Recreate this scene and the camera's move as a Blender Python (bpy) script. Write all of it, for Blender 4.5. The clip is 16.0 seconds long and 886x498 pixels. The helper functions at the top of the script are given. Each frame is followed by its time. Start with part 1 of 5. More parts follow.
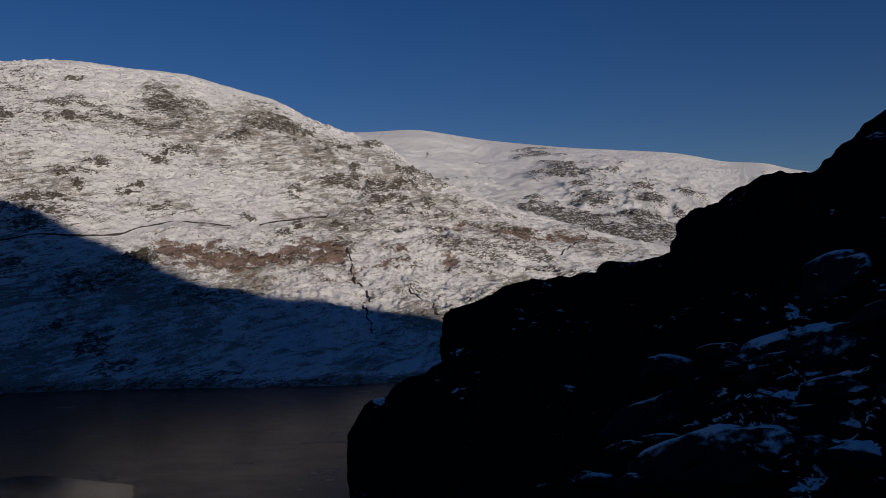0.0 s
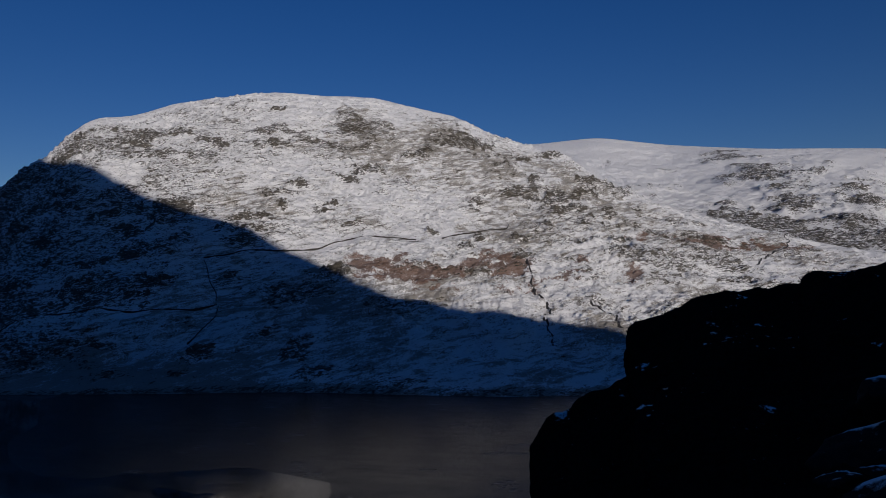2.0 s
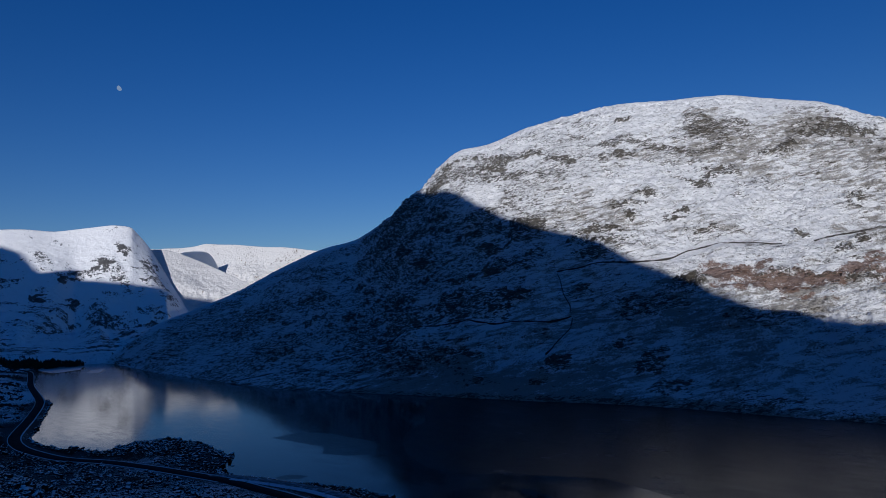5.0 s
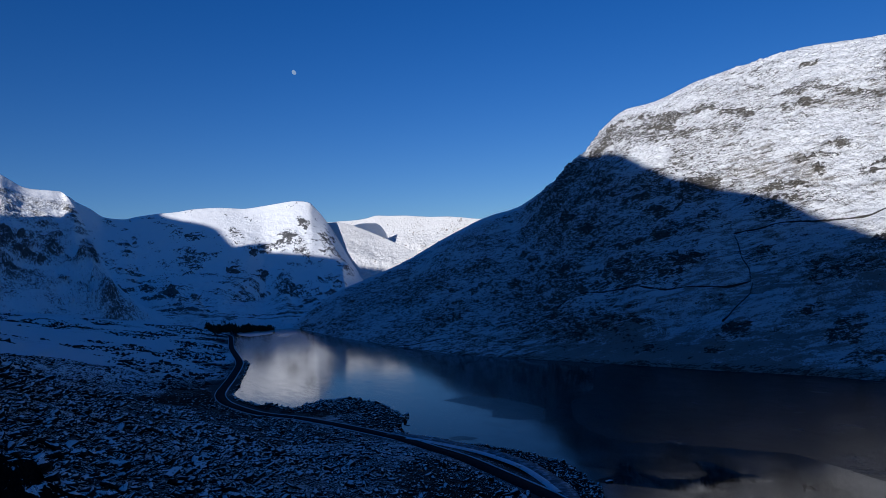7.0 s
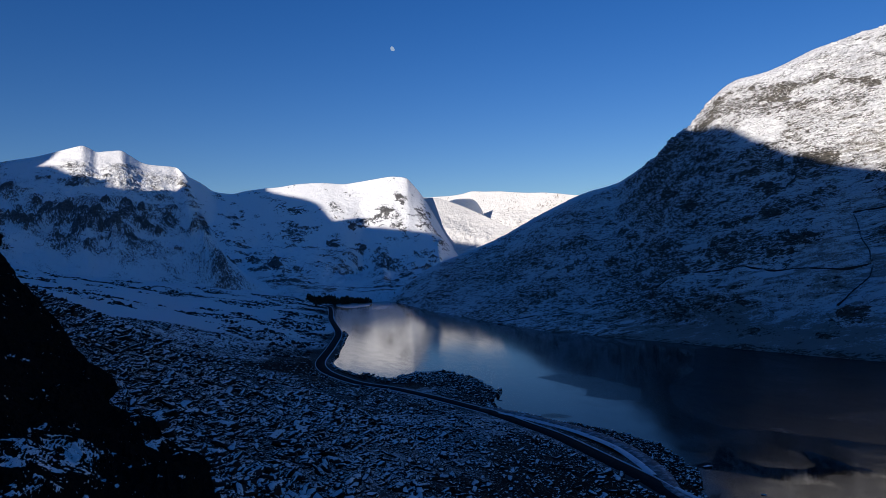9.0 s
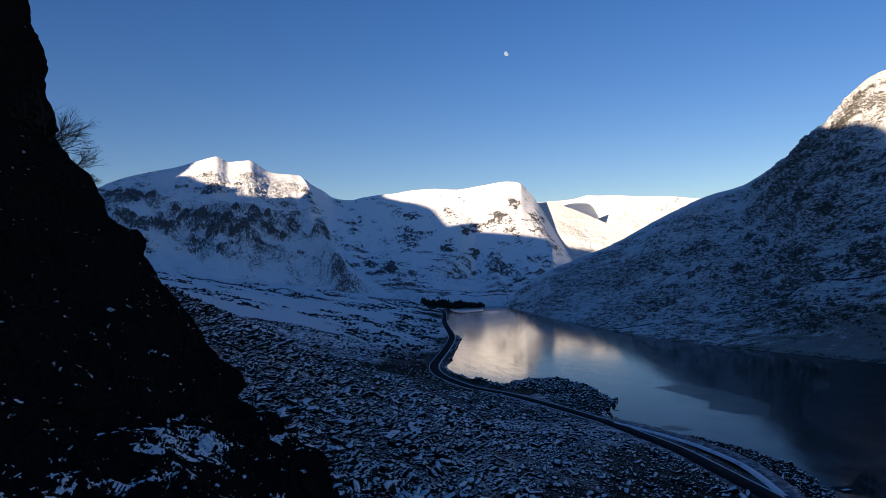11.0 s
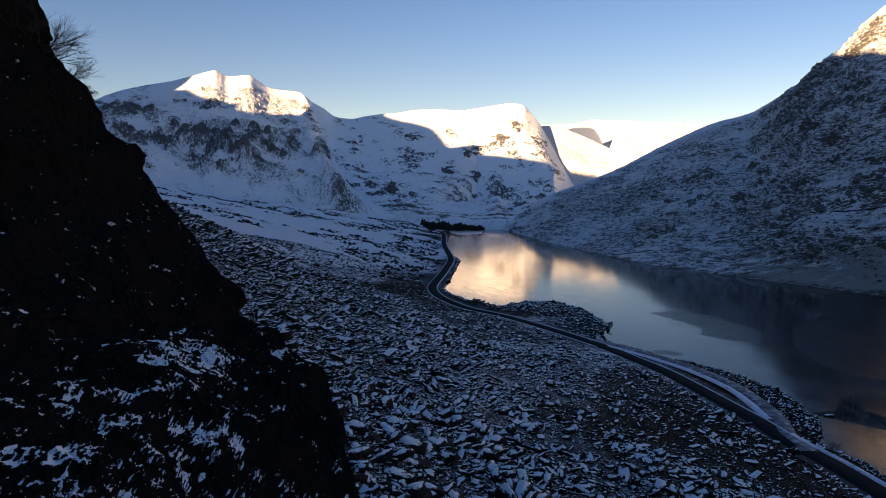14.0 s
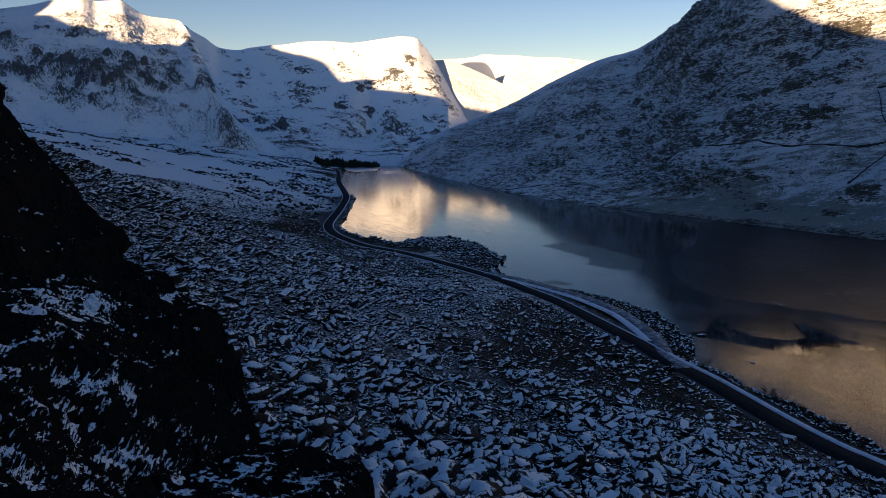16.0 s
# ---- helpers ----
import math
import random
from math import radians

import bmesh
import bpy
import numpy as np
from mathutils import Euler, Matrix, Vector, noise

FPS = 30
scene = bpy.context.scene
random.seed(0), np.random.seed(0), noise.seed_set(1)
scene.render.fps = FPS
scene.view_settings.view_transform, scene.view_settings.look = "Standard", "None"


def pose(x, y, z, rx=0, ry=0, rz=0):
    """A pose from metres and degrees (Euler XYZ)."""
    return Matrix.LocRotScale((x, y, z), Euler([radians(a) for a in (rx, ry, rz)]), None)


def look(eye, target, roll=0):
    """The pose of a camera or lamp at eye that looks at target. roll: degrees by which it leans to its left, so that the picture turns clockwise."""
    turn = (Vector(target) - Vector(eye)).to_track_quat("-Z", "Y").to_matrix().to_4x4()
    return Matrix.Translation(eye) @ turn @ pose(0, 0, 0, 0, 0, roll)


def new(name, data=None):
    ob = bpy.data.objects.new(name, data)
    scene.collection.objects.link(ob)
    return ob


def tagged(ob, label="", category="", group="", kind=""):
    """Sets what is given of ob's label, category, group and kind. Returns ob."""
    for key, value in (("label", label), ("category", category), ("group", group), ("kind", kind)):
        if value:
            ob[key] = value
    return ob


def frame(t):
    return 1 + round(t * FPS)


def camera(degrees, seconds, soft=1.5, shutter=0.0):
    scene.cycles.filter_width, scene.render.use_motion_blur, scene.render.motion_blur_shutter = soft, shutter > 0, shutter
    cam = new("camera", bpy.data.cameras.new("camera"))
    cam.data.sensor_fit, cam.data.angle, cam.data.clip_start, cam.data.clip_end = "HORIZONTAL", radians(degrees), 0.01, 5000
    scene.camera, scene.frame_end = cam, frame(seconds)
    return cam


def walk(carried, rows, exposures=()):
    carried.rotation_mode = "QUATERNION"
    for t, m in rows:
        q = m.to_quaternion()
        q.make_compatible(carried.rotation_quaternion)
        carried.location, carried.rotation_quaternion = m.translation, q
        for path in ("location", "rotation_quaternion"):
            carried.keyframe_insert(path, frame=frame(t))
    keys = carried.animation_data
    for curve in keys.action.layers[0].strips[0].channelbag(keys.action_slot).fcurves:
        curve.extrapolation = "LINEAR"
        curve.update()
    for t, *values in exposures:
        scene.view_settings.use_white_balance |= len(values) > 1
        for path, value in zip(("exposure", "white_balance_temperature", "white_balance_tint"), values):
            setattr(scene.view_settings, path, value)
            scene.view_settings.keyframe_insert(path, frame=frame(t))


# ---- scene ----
import itertools

from mathutils.bvhtree import BVHTree

# ---------------------------------------------------------------- camera
EYE_Z = 80.0  # above the lake
ROWS = [(0.0, 0.03, 1.26, 1.24), (0.5, 3.33, 1.42, 0.92), (1.0, 6.59, 1.7, 1.28), (1.5, 11.27, 2.02, 1.79),
    (2.0, 14.62, 2.55, 1.48), (2.5, 19.37, 3.43, 1.79), (3.0, 25.61, 4.21, 1.55), (3.5, 30.62, 3.9, 0.94),
    (4.0, 34.92, 3.77, 1.76), (4.2, 36.46, 4.05, 2.11), (6.3, 51.53, 2.57, 2.33), (6.5, 52.58, 2.11, 2.59),
    (7.0, 56.04, 2.44, 3.14), (7.5, 59.21, 2.55, 3.13), (8.0, 61.79, 2.79, 2.78), (8.2, 62.1, 1.96, 2.26),
    (10.3, 67.91, 1.18, 2.48), (10.5, 69.45, 1.48, 1.95), (11.0, 72.96, 1.55, 1.81), (11.5, 74.96, 1.5, 1.67),
    (12.0, 75.76, 0.25, 1.53), (12.5, 75.72, -0.77, 1.34), (13.0, 75.21, -2.54, 0.51), (13.5, 74.24, -4.13, 0.69),
    (14.0, 73.01, -4.79, 0.45), (14.5, 72.26, -5.16, 0.35), (15.0, 69.88, -7.0, 0.32), (15.5, 66.68, -8.38, 0.36),
    (16.0, 64.5, -10.02, 0.55)]  # seconds, yaw, pitch, roll
LOOK = [(0.0, -0.48, 5600, 9), (2.0, -0.5, 5200, 9), (3.5, -0.42, 4850, 8), (7.0, 0.22, 4750, 7), (8.0, 0.34, 4900, 7), (11.0, 1.12, 6500, 9),
        (13.0, 1.78, 8600, 14), (14.2, 1.72, 9600, 17), (15.0, 1.5, 9500, 16), (16.0, 1.45, 8900, 14)]  # seconds, stops, kelvin, tint
cam = camera(64.43, 16.0, soft=0.75)
walk(cam, [(t, pose(0, 0, EYE_Z, 90 + p, r, y)) for t, y, p, r in ROWS],
     exposures=LOOK)

# ---------------------------------------------------------------- light
SUN_BEARING, SUN_HEIGHT = 148.0, 12.0
sun_way = Vector((math.sin(radians(SUN_BEARING)) * math.cos(radians(SUN_HEIGHT)),
                  math.cos(radians(SUN_BEARING)) * math.cos(radians(SUN_HEIGHT)), math.sin(radians(SUN_HEIGHT))))
world = bpy.data.worlds.new("winter_sky")
world.use_nodes = True
scene.world = world
wn = world.node_tree.nodes
sky = wn.new("ShaderNodeTexSky")
sky.sky_type = "NISHITA"
sky.sun_disc = False
sky.sun_elevation, sky.sun_rotation = radians(SUN_HEIGHT), radians(SUN_BEARING)
sky.altitude, sky.air_density, sky.dust_density, sky.ozone_density = 400, 1.0, 0.0, 2.0
deep = wn.new("ShaderNodeHueSaturation")
deep.inputs["Saturation"].default_value, deep.inputs["Hue"].default_value = 1.33, 0.513
world.node_tree.links.new(sky.outputs["Color"], deep.inputs["Color"])
tint = wn.new("ShaderNodeMix")
tint.data_type, tint.blend_type = "RGBA", "MULTIPLY"
tint.inputs["Factor"].default_value, tint.inputs["B"].default_value = 1.0, (1.0, 0.96, 1.12, 1)
world.node_tree.links.new(deep.outputs["Color"], tint.inputs["A"])
world.node_tree.links.new(tint.outputs["Result"], wn["Background"].inputs["Color"])
wn["Background"].inputs["Strength"].default_value = 0.049
sun_data = bpy.data.lights.new("sun", "SUN")
sun_data.energy, sun_data.angle, sun_data.color = 4.7, radians(0.5), (1.0, 0.80, 0.60)
sun = new("sun", sun_data)
sun.matrix_world = look(sun_way * 3000, (0, 0, 0))


# ---------------------------------------------------------------- materials
class Nodes:
    """A small builder of node materials."""

    def __init__(self, name):
        self.mat = bpy.data.materials.new(name)
        self.mat.use_nodes = True
        self.tree = self.mat.node_tree
        self.bsdf = self.tree.nodes["Principled BSDF"]
        self.pos = self.add("ShaderNodeTexCoord").outputs["Object"]

    def add(self, kind, **props):
        node = self.tree.nodes.new(kind)
        for key, value in props.items():
            setattr(node, key, value)
        return node

    def feed(self, socket, value):
        if hasattr(value, "is_output"):
            self.tree.links.new(value, socket)
        elif isinstance(value, (tuple, list)) and len(value) == 3 and socket.type == "RGBA":
            socket.default_value = (*value, 1)
        else:
            socket.default_value = value

    def math(self, op, a, b=0.0, clamp=False):
        n = self.add("ShaderNodeMath", operation=op, use_clamp=clamp)
        self.feed(n.inputs[0], a), self.feed(n.inputs[1], b)
        return n.outputs[0]

    def scaled(self, sx, sy, sz, turn=0.0, pos=None, tilt=0.0):
        if tilt:
            pos = self.scaled(1, 1, 1, pos=pos, turn=0.0) if pos is None else pos
            r = self.add("ShaderNodeMapping")
            self.feed(r.inputs["Vector"], pos)
            r.inputs["Rotation"].default_value = (0, tilt, 0)
            pos = r.outputs[0]
        n = self.add("ShaderNodeMapping")
        self.feed(n.inputs["Vector"], pos or self.pos)
        n.inputs["Scale"].default_value, n.inputs["Rotation"].default_value = (sx, sy, sz), (0, 0, turn)
        return n.outputs[0]

    def noise(self, scale, detail=6.0, rough=0.6, pos=None, warp=0.0):
        n = self.add("ShaderNodeTexNoise")
        self.feed(n.inputs["Vector"], pos or self.pos)
        n.inputs["Scale"].default_value, n.inputs["Detail"].default_value = scale, detail
        n.inputs["Roughness"].default_value, n.inputs["Distortion"].default_value = rough, warp
        return n.outputs["Fac"]

    def step(self, value, low, high):
        n = self.add("ShaderNodeMapRange", interpolation_type="SMOOTHSTEP")
        self.feed(n.inputs["Value"], value)
        n.inputs["From Min"].default_value, n.inputs["From Max"].default_value = low, high
        return n.outputs["Result"]

    def mix(self, fac, a, b):
        n = self.add("ShaderNodeMix", data_type="RGBA")
        self.feed(n.inputs["Factor"], fac), self.feed(n.inputs["A"], a), self.feed(n.inputs["B"], b)
        return n.outputs["Result"]

    def up(self):
        g = self.add("ShaderNodeNewGeometry")
        s = self.add("ShaderNodeSeparateXYZ")
        self.tree.links.new(g.outputs["Normal"], s.inputs[0])
        return s.outputs["Z"]

    def attribute(self, name):
        return self.add("ShaderNodeAttribute", attribute_name=name).outputs["Fac"]

    def axis(self, which):
        s = self.add("ShaderNodeSeparateXYZ")
        self.tree.links.new(self.pos, s.inputs[0])
        return s.outputs[which]

    def bump(self, height, strength, distance):
        n = self.add("ShaderNodeBump")
        self.feed(n.inputs["Height"], height)
        n.inputs["Strength"].default_value, n.inputs["Distance"].default_value = strength, distance
        self.tree.links.new(n.outputs[0], self.bsdf.inputs["Normal"])

    def done(self, color, rough=0.8, metal=0.0, spec=0.3):
        self.feed(self.bsdf.inputs["Base Color"], color)
        self.feed(self.bsdf.inputs["Roughness"], rough)
        self.feed(self.bsdf.inputs["Metallic"], metal)
        self.feed(self.bsdf.inputs["Specular IOR Level"], spec)
        return self.mat


SNOW = (0.92, 0.905, 0.88)


def hill_material(name, steep_low, steep_high, grass=(0.23, 0.18, 0.11), rock=(0.09, 0.082, 0.068), grain=0.6, bracken=(0.15, 0.068, 0.036), band_size=(0.035, 0.035, 0.32), rocky=0.22):
    """Thin snow over tussock grass, bare rock on outcrops and steep ground, brown bracken in patches."""
    m = Nodes(name)
    slope = m.math("SUBTRACT", 1.0, m.up())
    fine = m.noise(grain, 9, 0.8)
    mid = m.noise(grain * 0.12, 7, 0.65)
    band = m.noise(1.0, 7, 0.7, pos=m.scaled(*band_size), warp=0.5)
    cover = m.attribute("veg")
    veg = m.math("ADD", m.math("MULTIPLY", fine, 0.72), m.math("MULTIPLY", mid, 0.28))
    veg = m.math("ADD", veg, m.math("MULTIPLY", m.math("SUBTRACT", cover, 0.5), 0.36))
    veg = m.math("MULTIPLY", m.step(veg, 0.495, 0.565), 0.9)
    s = m.math("ADD", slope, m.math("MULTIPLY", m.math("SUBTRACT", band, 0.5), 0.95))
    s = m.math("ADD", s, m.math("MULTIPLY", m.math("SUBTRACT", fine, 0.5), 1.5))
    s = m.math("ADD", s, m.math("MULTIPLY", m.attribute("rock"), rocky))
    bare = m.step(s, steep_low, steep_high)
    tone = m.noise(grain * 0.3, 6, 0.7)
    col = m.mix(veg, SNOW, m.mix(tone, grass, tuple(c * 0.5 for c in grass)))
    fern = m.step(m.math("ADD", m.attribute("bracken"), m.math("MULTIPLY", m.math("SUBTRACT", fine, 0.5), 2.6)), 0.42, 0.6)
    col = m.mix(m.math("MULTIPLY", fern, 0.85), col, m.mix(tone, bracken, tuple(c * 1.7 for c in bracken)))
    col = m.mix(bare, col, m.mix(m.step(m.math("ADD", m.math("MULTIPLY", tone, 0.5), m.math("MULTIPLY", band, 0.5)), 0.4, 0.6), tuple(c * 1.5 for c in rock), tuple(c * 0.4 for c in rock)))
    m.bump(m.math("ADD", fine, m.math("MULTIPLY", mid, 2.0)), 0.9, 1.3 / grain)
    return m.done(col, 0.95, spec=0.02)


def slope_material(name, dash, low, rocky, grain, grass=(0.24, 0.2, 0.135), rock=(0.11, 0.098, 0.075), bracken=(0.125, 0.074, 0.05), mottle=0.7, soft=0.09, tilt=0.0, relief=1.0, thin=0.45, snow=SNOW):
    """Thin snow with grass showing through, in streaks along the beds, broken by dashes of rock that crowd together on outcrops."""
    m = Nodes(name)
    fine = m.noise(grain, 8, 0.75)
    mid = m.noise(grain * 0.15, 6, 0.65)
    runs = m.noise(1.0, 6, 0.72, pos=m.scaled(grain * 0.9, grain * 0.9, grain * 0.16), warp=0.6)
    beds = m.noise(1.0, 7, 0.68, pos=m.scaled(dash[0] * 0.3, dash[1] * 0.3, dash[2] * 0.34, tilt=tilt), warp=0.8)
    dashes = m.noise(1.0, 5, 0.68, pos=m.scaled(*dash, tilt=tilt), warp=0.9)
    cross = m.noise(1.0, 4, 0.7, pos=m.scaled(dash[0] * 2.3, dash[1] * 2.3, dash[2] * 1.6, 0.6, tilt=tilt * 1.5), warp=0.5)
    cover = m.math("MULTIPLY", m.math("SUBTRACT", m.attribute("veg"), 0.5), 0.42)
    veg = m.math("ADD", m.math("ADD", m.math("MULTIPLY", fine, 0.34), m.math("MULTIPLY", runs, 0.26)), m.math("MULTIPLY", mid, 0.2))
    veg = m.math("ADD", veg, m.math("MULTIPLY", beds, thin))
    veg = m.math("MULTIPLY", m.step(m.math("SUBTRACT", m.math("ADD", veg, cover), thin * 0.5 - 0.1), 0.455, 0.575), mottle)
    tone = m.noise(grain * 0.35, 6, 0.7)
    col = m.mix(veg, snow, m.mix(tone, grass, tuple(c * 0.55 for c in grass)))
    fern = m.math("ADD", m.attribute("bracken"), m.math("ADD", m.math("MULTIPLY", m.math("SUBTRACT", fine, 0.5), 3.6), m.math("MULTIPLY", m.math("SUBTRACT", mid, 0.5), 1.6)))
    fern = m.math("MULTIPLY", m.step(fern, 0.1, 0.8), m.step(m.attribute("bracken"), 0.02, 0.4))
    col = m.mix(m.math("MULTIPLY", fern, 0.9), col, m.mix(tone, bracken, tuple(c * 2.1 for c in bracken)))
    r = m.math("ADD", m.math("ADD", m.math("MULTIPLY", dashes, 1.0), m.math("MULTIPLY", cross, 0.55)), m.math("MULTIPLY", fine, 0.5))
    r = m.math("ADD", r, m.math("MULTIPLY", beds, 0.35))
    r = m.math("ADD", r, m.math("MULTIPLY", m.attribute("rock"), rocky))
    r = m.math("ADD", r, m.math("MULTIPLY", m.math("SUBTRACT", 0.75, m.up()), 0.22))
    bare = m.step(r, low, low + soft)
    col = m.mix(m.math("MULTIPLY", bare, 0.95), col, m.mix(m.step(m.math("ADD", m.math("MULTIPLY", tone, 0.5), m.math("MULTIPLY", cross, 0.5)), 0.4, 0.6), tuple(c * 1.5 for c in rock), tuple(c * 0.4 for c in rock)))
    m.bump(m.math("ADD", m.math("ADD", fine, m.math("MULTIPLY", mid, 2.0)), m.math("MULTIPLY", dashes, 1.5)), relief, 1.2 / grain)
    return m.done(col, 0.85, spec=0.12)


MAT_NORTH = slope_material("thin_snow_on_grass", (0.14, 0.14, 0.6), 1.31, 0.24, 0.65, rock=(0.095, 0.082, 0.062), mottle=0.76, tilt=0.2, thin=0.62)
MAT_WEST = slope_material("deep_snow_on_rock", (0.055, 0.055, 0.026), 1.40, 0.42, 0.14, relief=0.4, rock=(0.07, 0.066, 0.062), grass=(0.2, 0.18, 0.15), mottle=0.6, thin=0.3)
MAT_NEAR_WEST = slope_material("snow_on_crags", (0.3, 0.3, 0.1), 1.385, 0.36, 0.45, relief=0.4, rock=(0.09, 0.085, 0.08), grass=(0.2, 0.18, 0.15), mottle=0.6, thin=0.3, soft=0.15)
MAT_DISTANT = slope_material("wind_packed_snow", (0.05, 0.05, 0.03), 1.42, 0.42, 0.09, relief=0.4, rock=(0.2, 0.15, 0.11), grass=(0.36, 0.28, 0.2), mottle=0.5, thin=0.3, snow=(0.68, 0.655, 0.62))
MAT_HEADWALL = slope_material("drifted_snow", (0.05, 0.05, 0.03), 1.62, 0.42, 0.09, relief=0.3, rock=(0.2, 0.15, 0.11), grass=(0.36, 0.28, 0.2), mottle=0.4, thin=0.3)
MAT_PLATEAU = slope_material("plateau_snow", (0.12, 0.12, 0.4), 1.36, 0.29, 0.36, rock=(0.1, 0.088, 0.068), tilt=0.15)
# near-black grass and rock put the shade of gaps between stones into colour
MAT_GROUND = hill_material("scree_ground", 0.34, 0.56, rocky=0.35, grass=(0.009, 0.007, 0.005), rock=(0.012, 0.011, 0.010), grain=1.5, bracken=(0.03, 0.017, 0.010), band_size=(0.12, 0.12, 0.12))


def rock_material(name, snow_low, snow_high, base=(0.075, 0.07, 0.065), grain=1.5, moss=(0.055, 0.05, 0.028), drift=False, speck=0.8, spec=0.12):
    m = Nodes(name)
    n1, n2 = m.noise(grain, 8, 0.7), m.noise(grain * 0.18, 6, 0.6)
    up = m.math("ADD", m.up(), m.math("MULTIPLY", m.math("SUBTRACT", n1, 0.5), speck))
    up = m.math("ADD", up, m.math("MULTIPLY", m.math("SUBTRACT", n2, 0.5), 0.6))
    if drift:
        up = m.math("ADD", up, m.math("MULTIPLY", m.attribute("drift"), 0.72))
    snow = m.step(up, snow_low, snow_high)
    col = m.mix(m.step(n1, 0.3, 0.7), base, tuple(c * 0.4 for c in base))
    col = m.mix(m.step(n2, 0.5, 0.75), col, moss)
    m.bump(n1, 0.8, 0.15 / grain)
    return m.done(m.mix(snow, col, SNOW), 0.85, spec=spec)


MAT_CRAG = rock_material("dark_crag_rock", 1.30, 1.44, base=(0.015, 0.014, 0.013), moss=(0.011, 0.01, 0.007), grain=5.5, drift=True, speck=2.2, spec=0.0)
MAT_BOULDER = rock_material("snowy_boulder_rock", 0.74, 0.84, base=(0.024, 0.023, 0.022), grain=1.7, moss=(0.02, 0.016, 0.011), speck=1.1)
MAT_SNOWY = rock_material("snow_capped_rock", 0.82, 0.92, base=(0.02, 0.018, 0.017), grain=3.5, speck=0.3, moss=(0.03, 0.027, 0.018))
MAT_DRYSTONE = rock_material("lichened_dry_stone", 0.75, 1.05, base=(0.065, 0.058, 0.05), grain=2.0, moss=(0.08, 0.066, 0.045))
MAT_WALL = rock_material("dry_stone", 0.98, 1.12, base=(0.045, 0.04, 0.036), grain=2.0, moss=(0.04, 0.032, 0.022))


def plain_material(name, a, b, grain, rough=0.85, low=0.35, high=0.65, spec=0.2):
    m = Nodes(name)
    n = m.noise(grain, 7, 0.65)
    m.bump(n, 0.4, 0.1 / grain)
    return m.done(m.mix(m.step(n, low, high), a, b), rough, spec=spec)


MAT_ASPHALT = plain_material("wet_asphalt", (0.016, 0.016, 0.018), (0.026, 0.026, 0.028), 0.8, 0.95, spec=0.04)
MAT_VERGE = plain_material("snowy_verge", (0.75, 0.77, 0.8), (0.12, 0.10, 0.08), 0.35, 0.9, 0.52, 0.75)
MAT_TWIG = plain_material("bare_twig_bark", (0.035, 0.028, 0.022), (0.06, 0.05, 0.045), 8.0)
MAT_HEATHER = plain_material("winter_heather", (0.02, 0.016, 0.01), (0.05, 0.034, 0.018), 3.0)
MAT_NEEDLES = plain_material("conifer_needles", (0.012, 0.02, 0.012), (0.03, 0.04, 0.022), 0.4)
MAT_LIME = plain_material("whitewashed_wall", (0.7, 0.69, 0.66), (0.55, 0.54, 0.5), 0.7)
MAT_SLATE = plain_material("slate_roof", (0.07, 0.07, 0.08), (0.04, 0.04, 0.045), 1.5)


def lake_material():
    """Black mirror of water and clear ice, with sheets of dull ice, frosty specks and patches painted pale for glare.
    """
    m = Nodes("frozen_lake")
    n = m.noise(0.03, 7, 0.6)
    fine = m.noise(0.5, 6, 0.6)
    ripple = m.noise(1.0, 5, 0.6, pos=m.scaled(0.05, 0.16, 1))
    edge = m.math("ADD", m.attribute("dull"), m.math("MULTIPLY", m.math("SUBTRACT", m.noise(0.12, 7, 0.65), 0.5), 0.6))
    dull = m.step(edge, 0.47, 0.53)
    # rougher ice patches, painted pale in place of a brighter sky reflection
    ice_glare = m.step(m.math("ADD", m.attribute("ice_glare"), m.math("MULTIPLY", m.math("SUBTRACT", m.noise(0.06, 6, 0.65), 0.5), 0.6)), 0.45, 0.6)
    pool = m.step(m.math("ADD", m.attribute("pool"), m.math("MULTIPLY", m.math("SUBTRACT", m.noise(0.2, 6, 0.65), 0.5), 0.5)), 0.46, 0.54)
    grain = m.math("MULTIPLY", m.math("ADD", m.math("MULTIPLY", m.step(n, 0.35, 0.65), 0.03), 0.015), m.attribute("grain"))
    clear = m.math("ADD", m.math("ADD", m.math("MULTIPLY", m.step(ripple, 0.4, 0.65), 0.04), 0.075), grain)
    rough = m.math("ADD", m.math("MULTIPLY", dull, 0.12), clear)
    rough = m.math("MULTIPLY", rough, m.math("SUBTRACT", 1.0, m.math("MULTIPLY", pool, 0.8)))
    speck = m.math("MULTIPLY", m.step(m.math("ADD", n, m.math("MULTIPLY", fine, 0.4)), 0.7, 0.9), 0.06)
    col = m.mix(m.math("ADD", speck, m.math("MULTIPLY", ice_glare, 0.75)), m.mix(dull, (0.004, 0.005, 0.007), (0.012, 0.012, 0.013)), (0.5, 0.5, 0.52))
    m.bsdf.inputs["IOR"].default_value = 1.2
    m.bump(m.math("ADD", fine, n), 0.12, 0.04)
    return m.done(col, m.math("ADD", rough, m.math("MULTIPLY", ice_glare, 0.3)), spec=m.math("SUBTRACT", 0.56, m.math("MULTIPLY", dull, 0.3)))


MAT_LAKE = lake_material()


# ---------------------------------------------------------------- terrain tools
def lattice(ix, iy, iz, seed):
    h = (ix * 374761393 + iy * 668265263 + iz * 2147483647 + seed * 144665) & 0x7FFFFFFF
    h = ((h ^ (h >> 13)) * 1274126177) & 0x7FFFFFFF
    return ((h ^ (h >> 16)) & 0xFFFF) / 32767.5 - 1.0


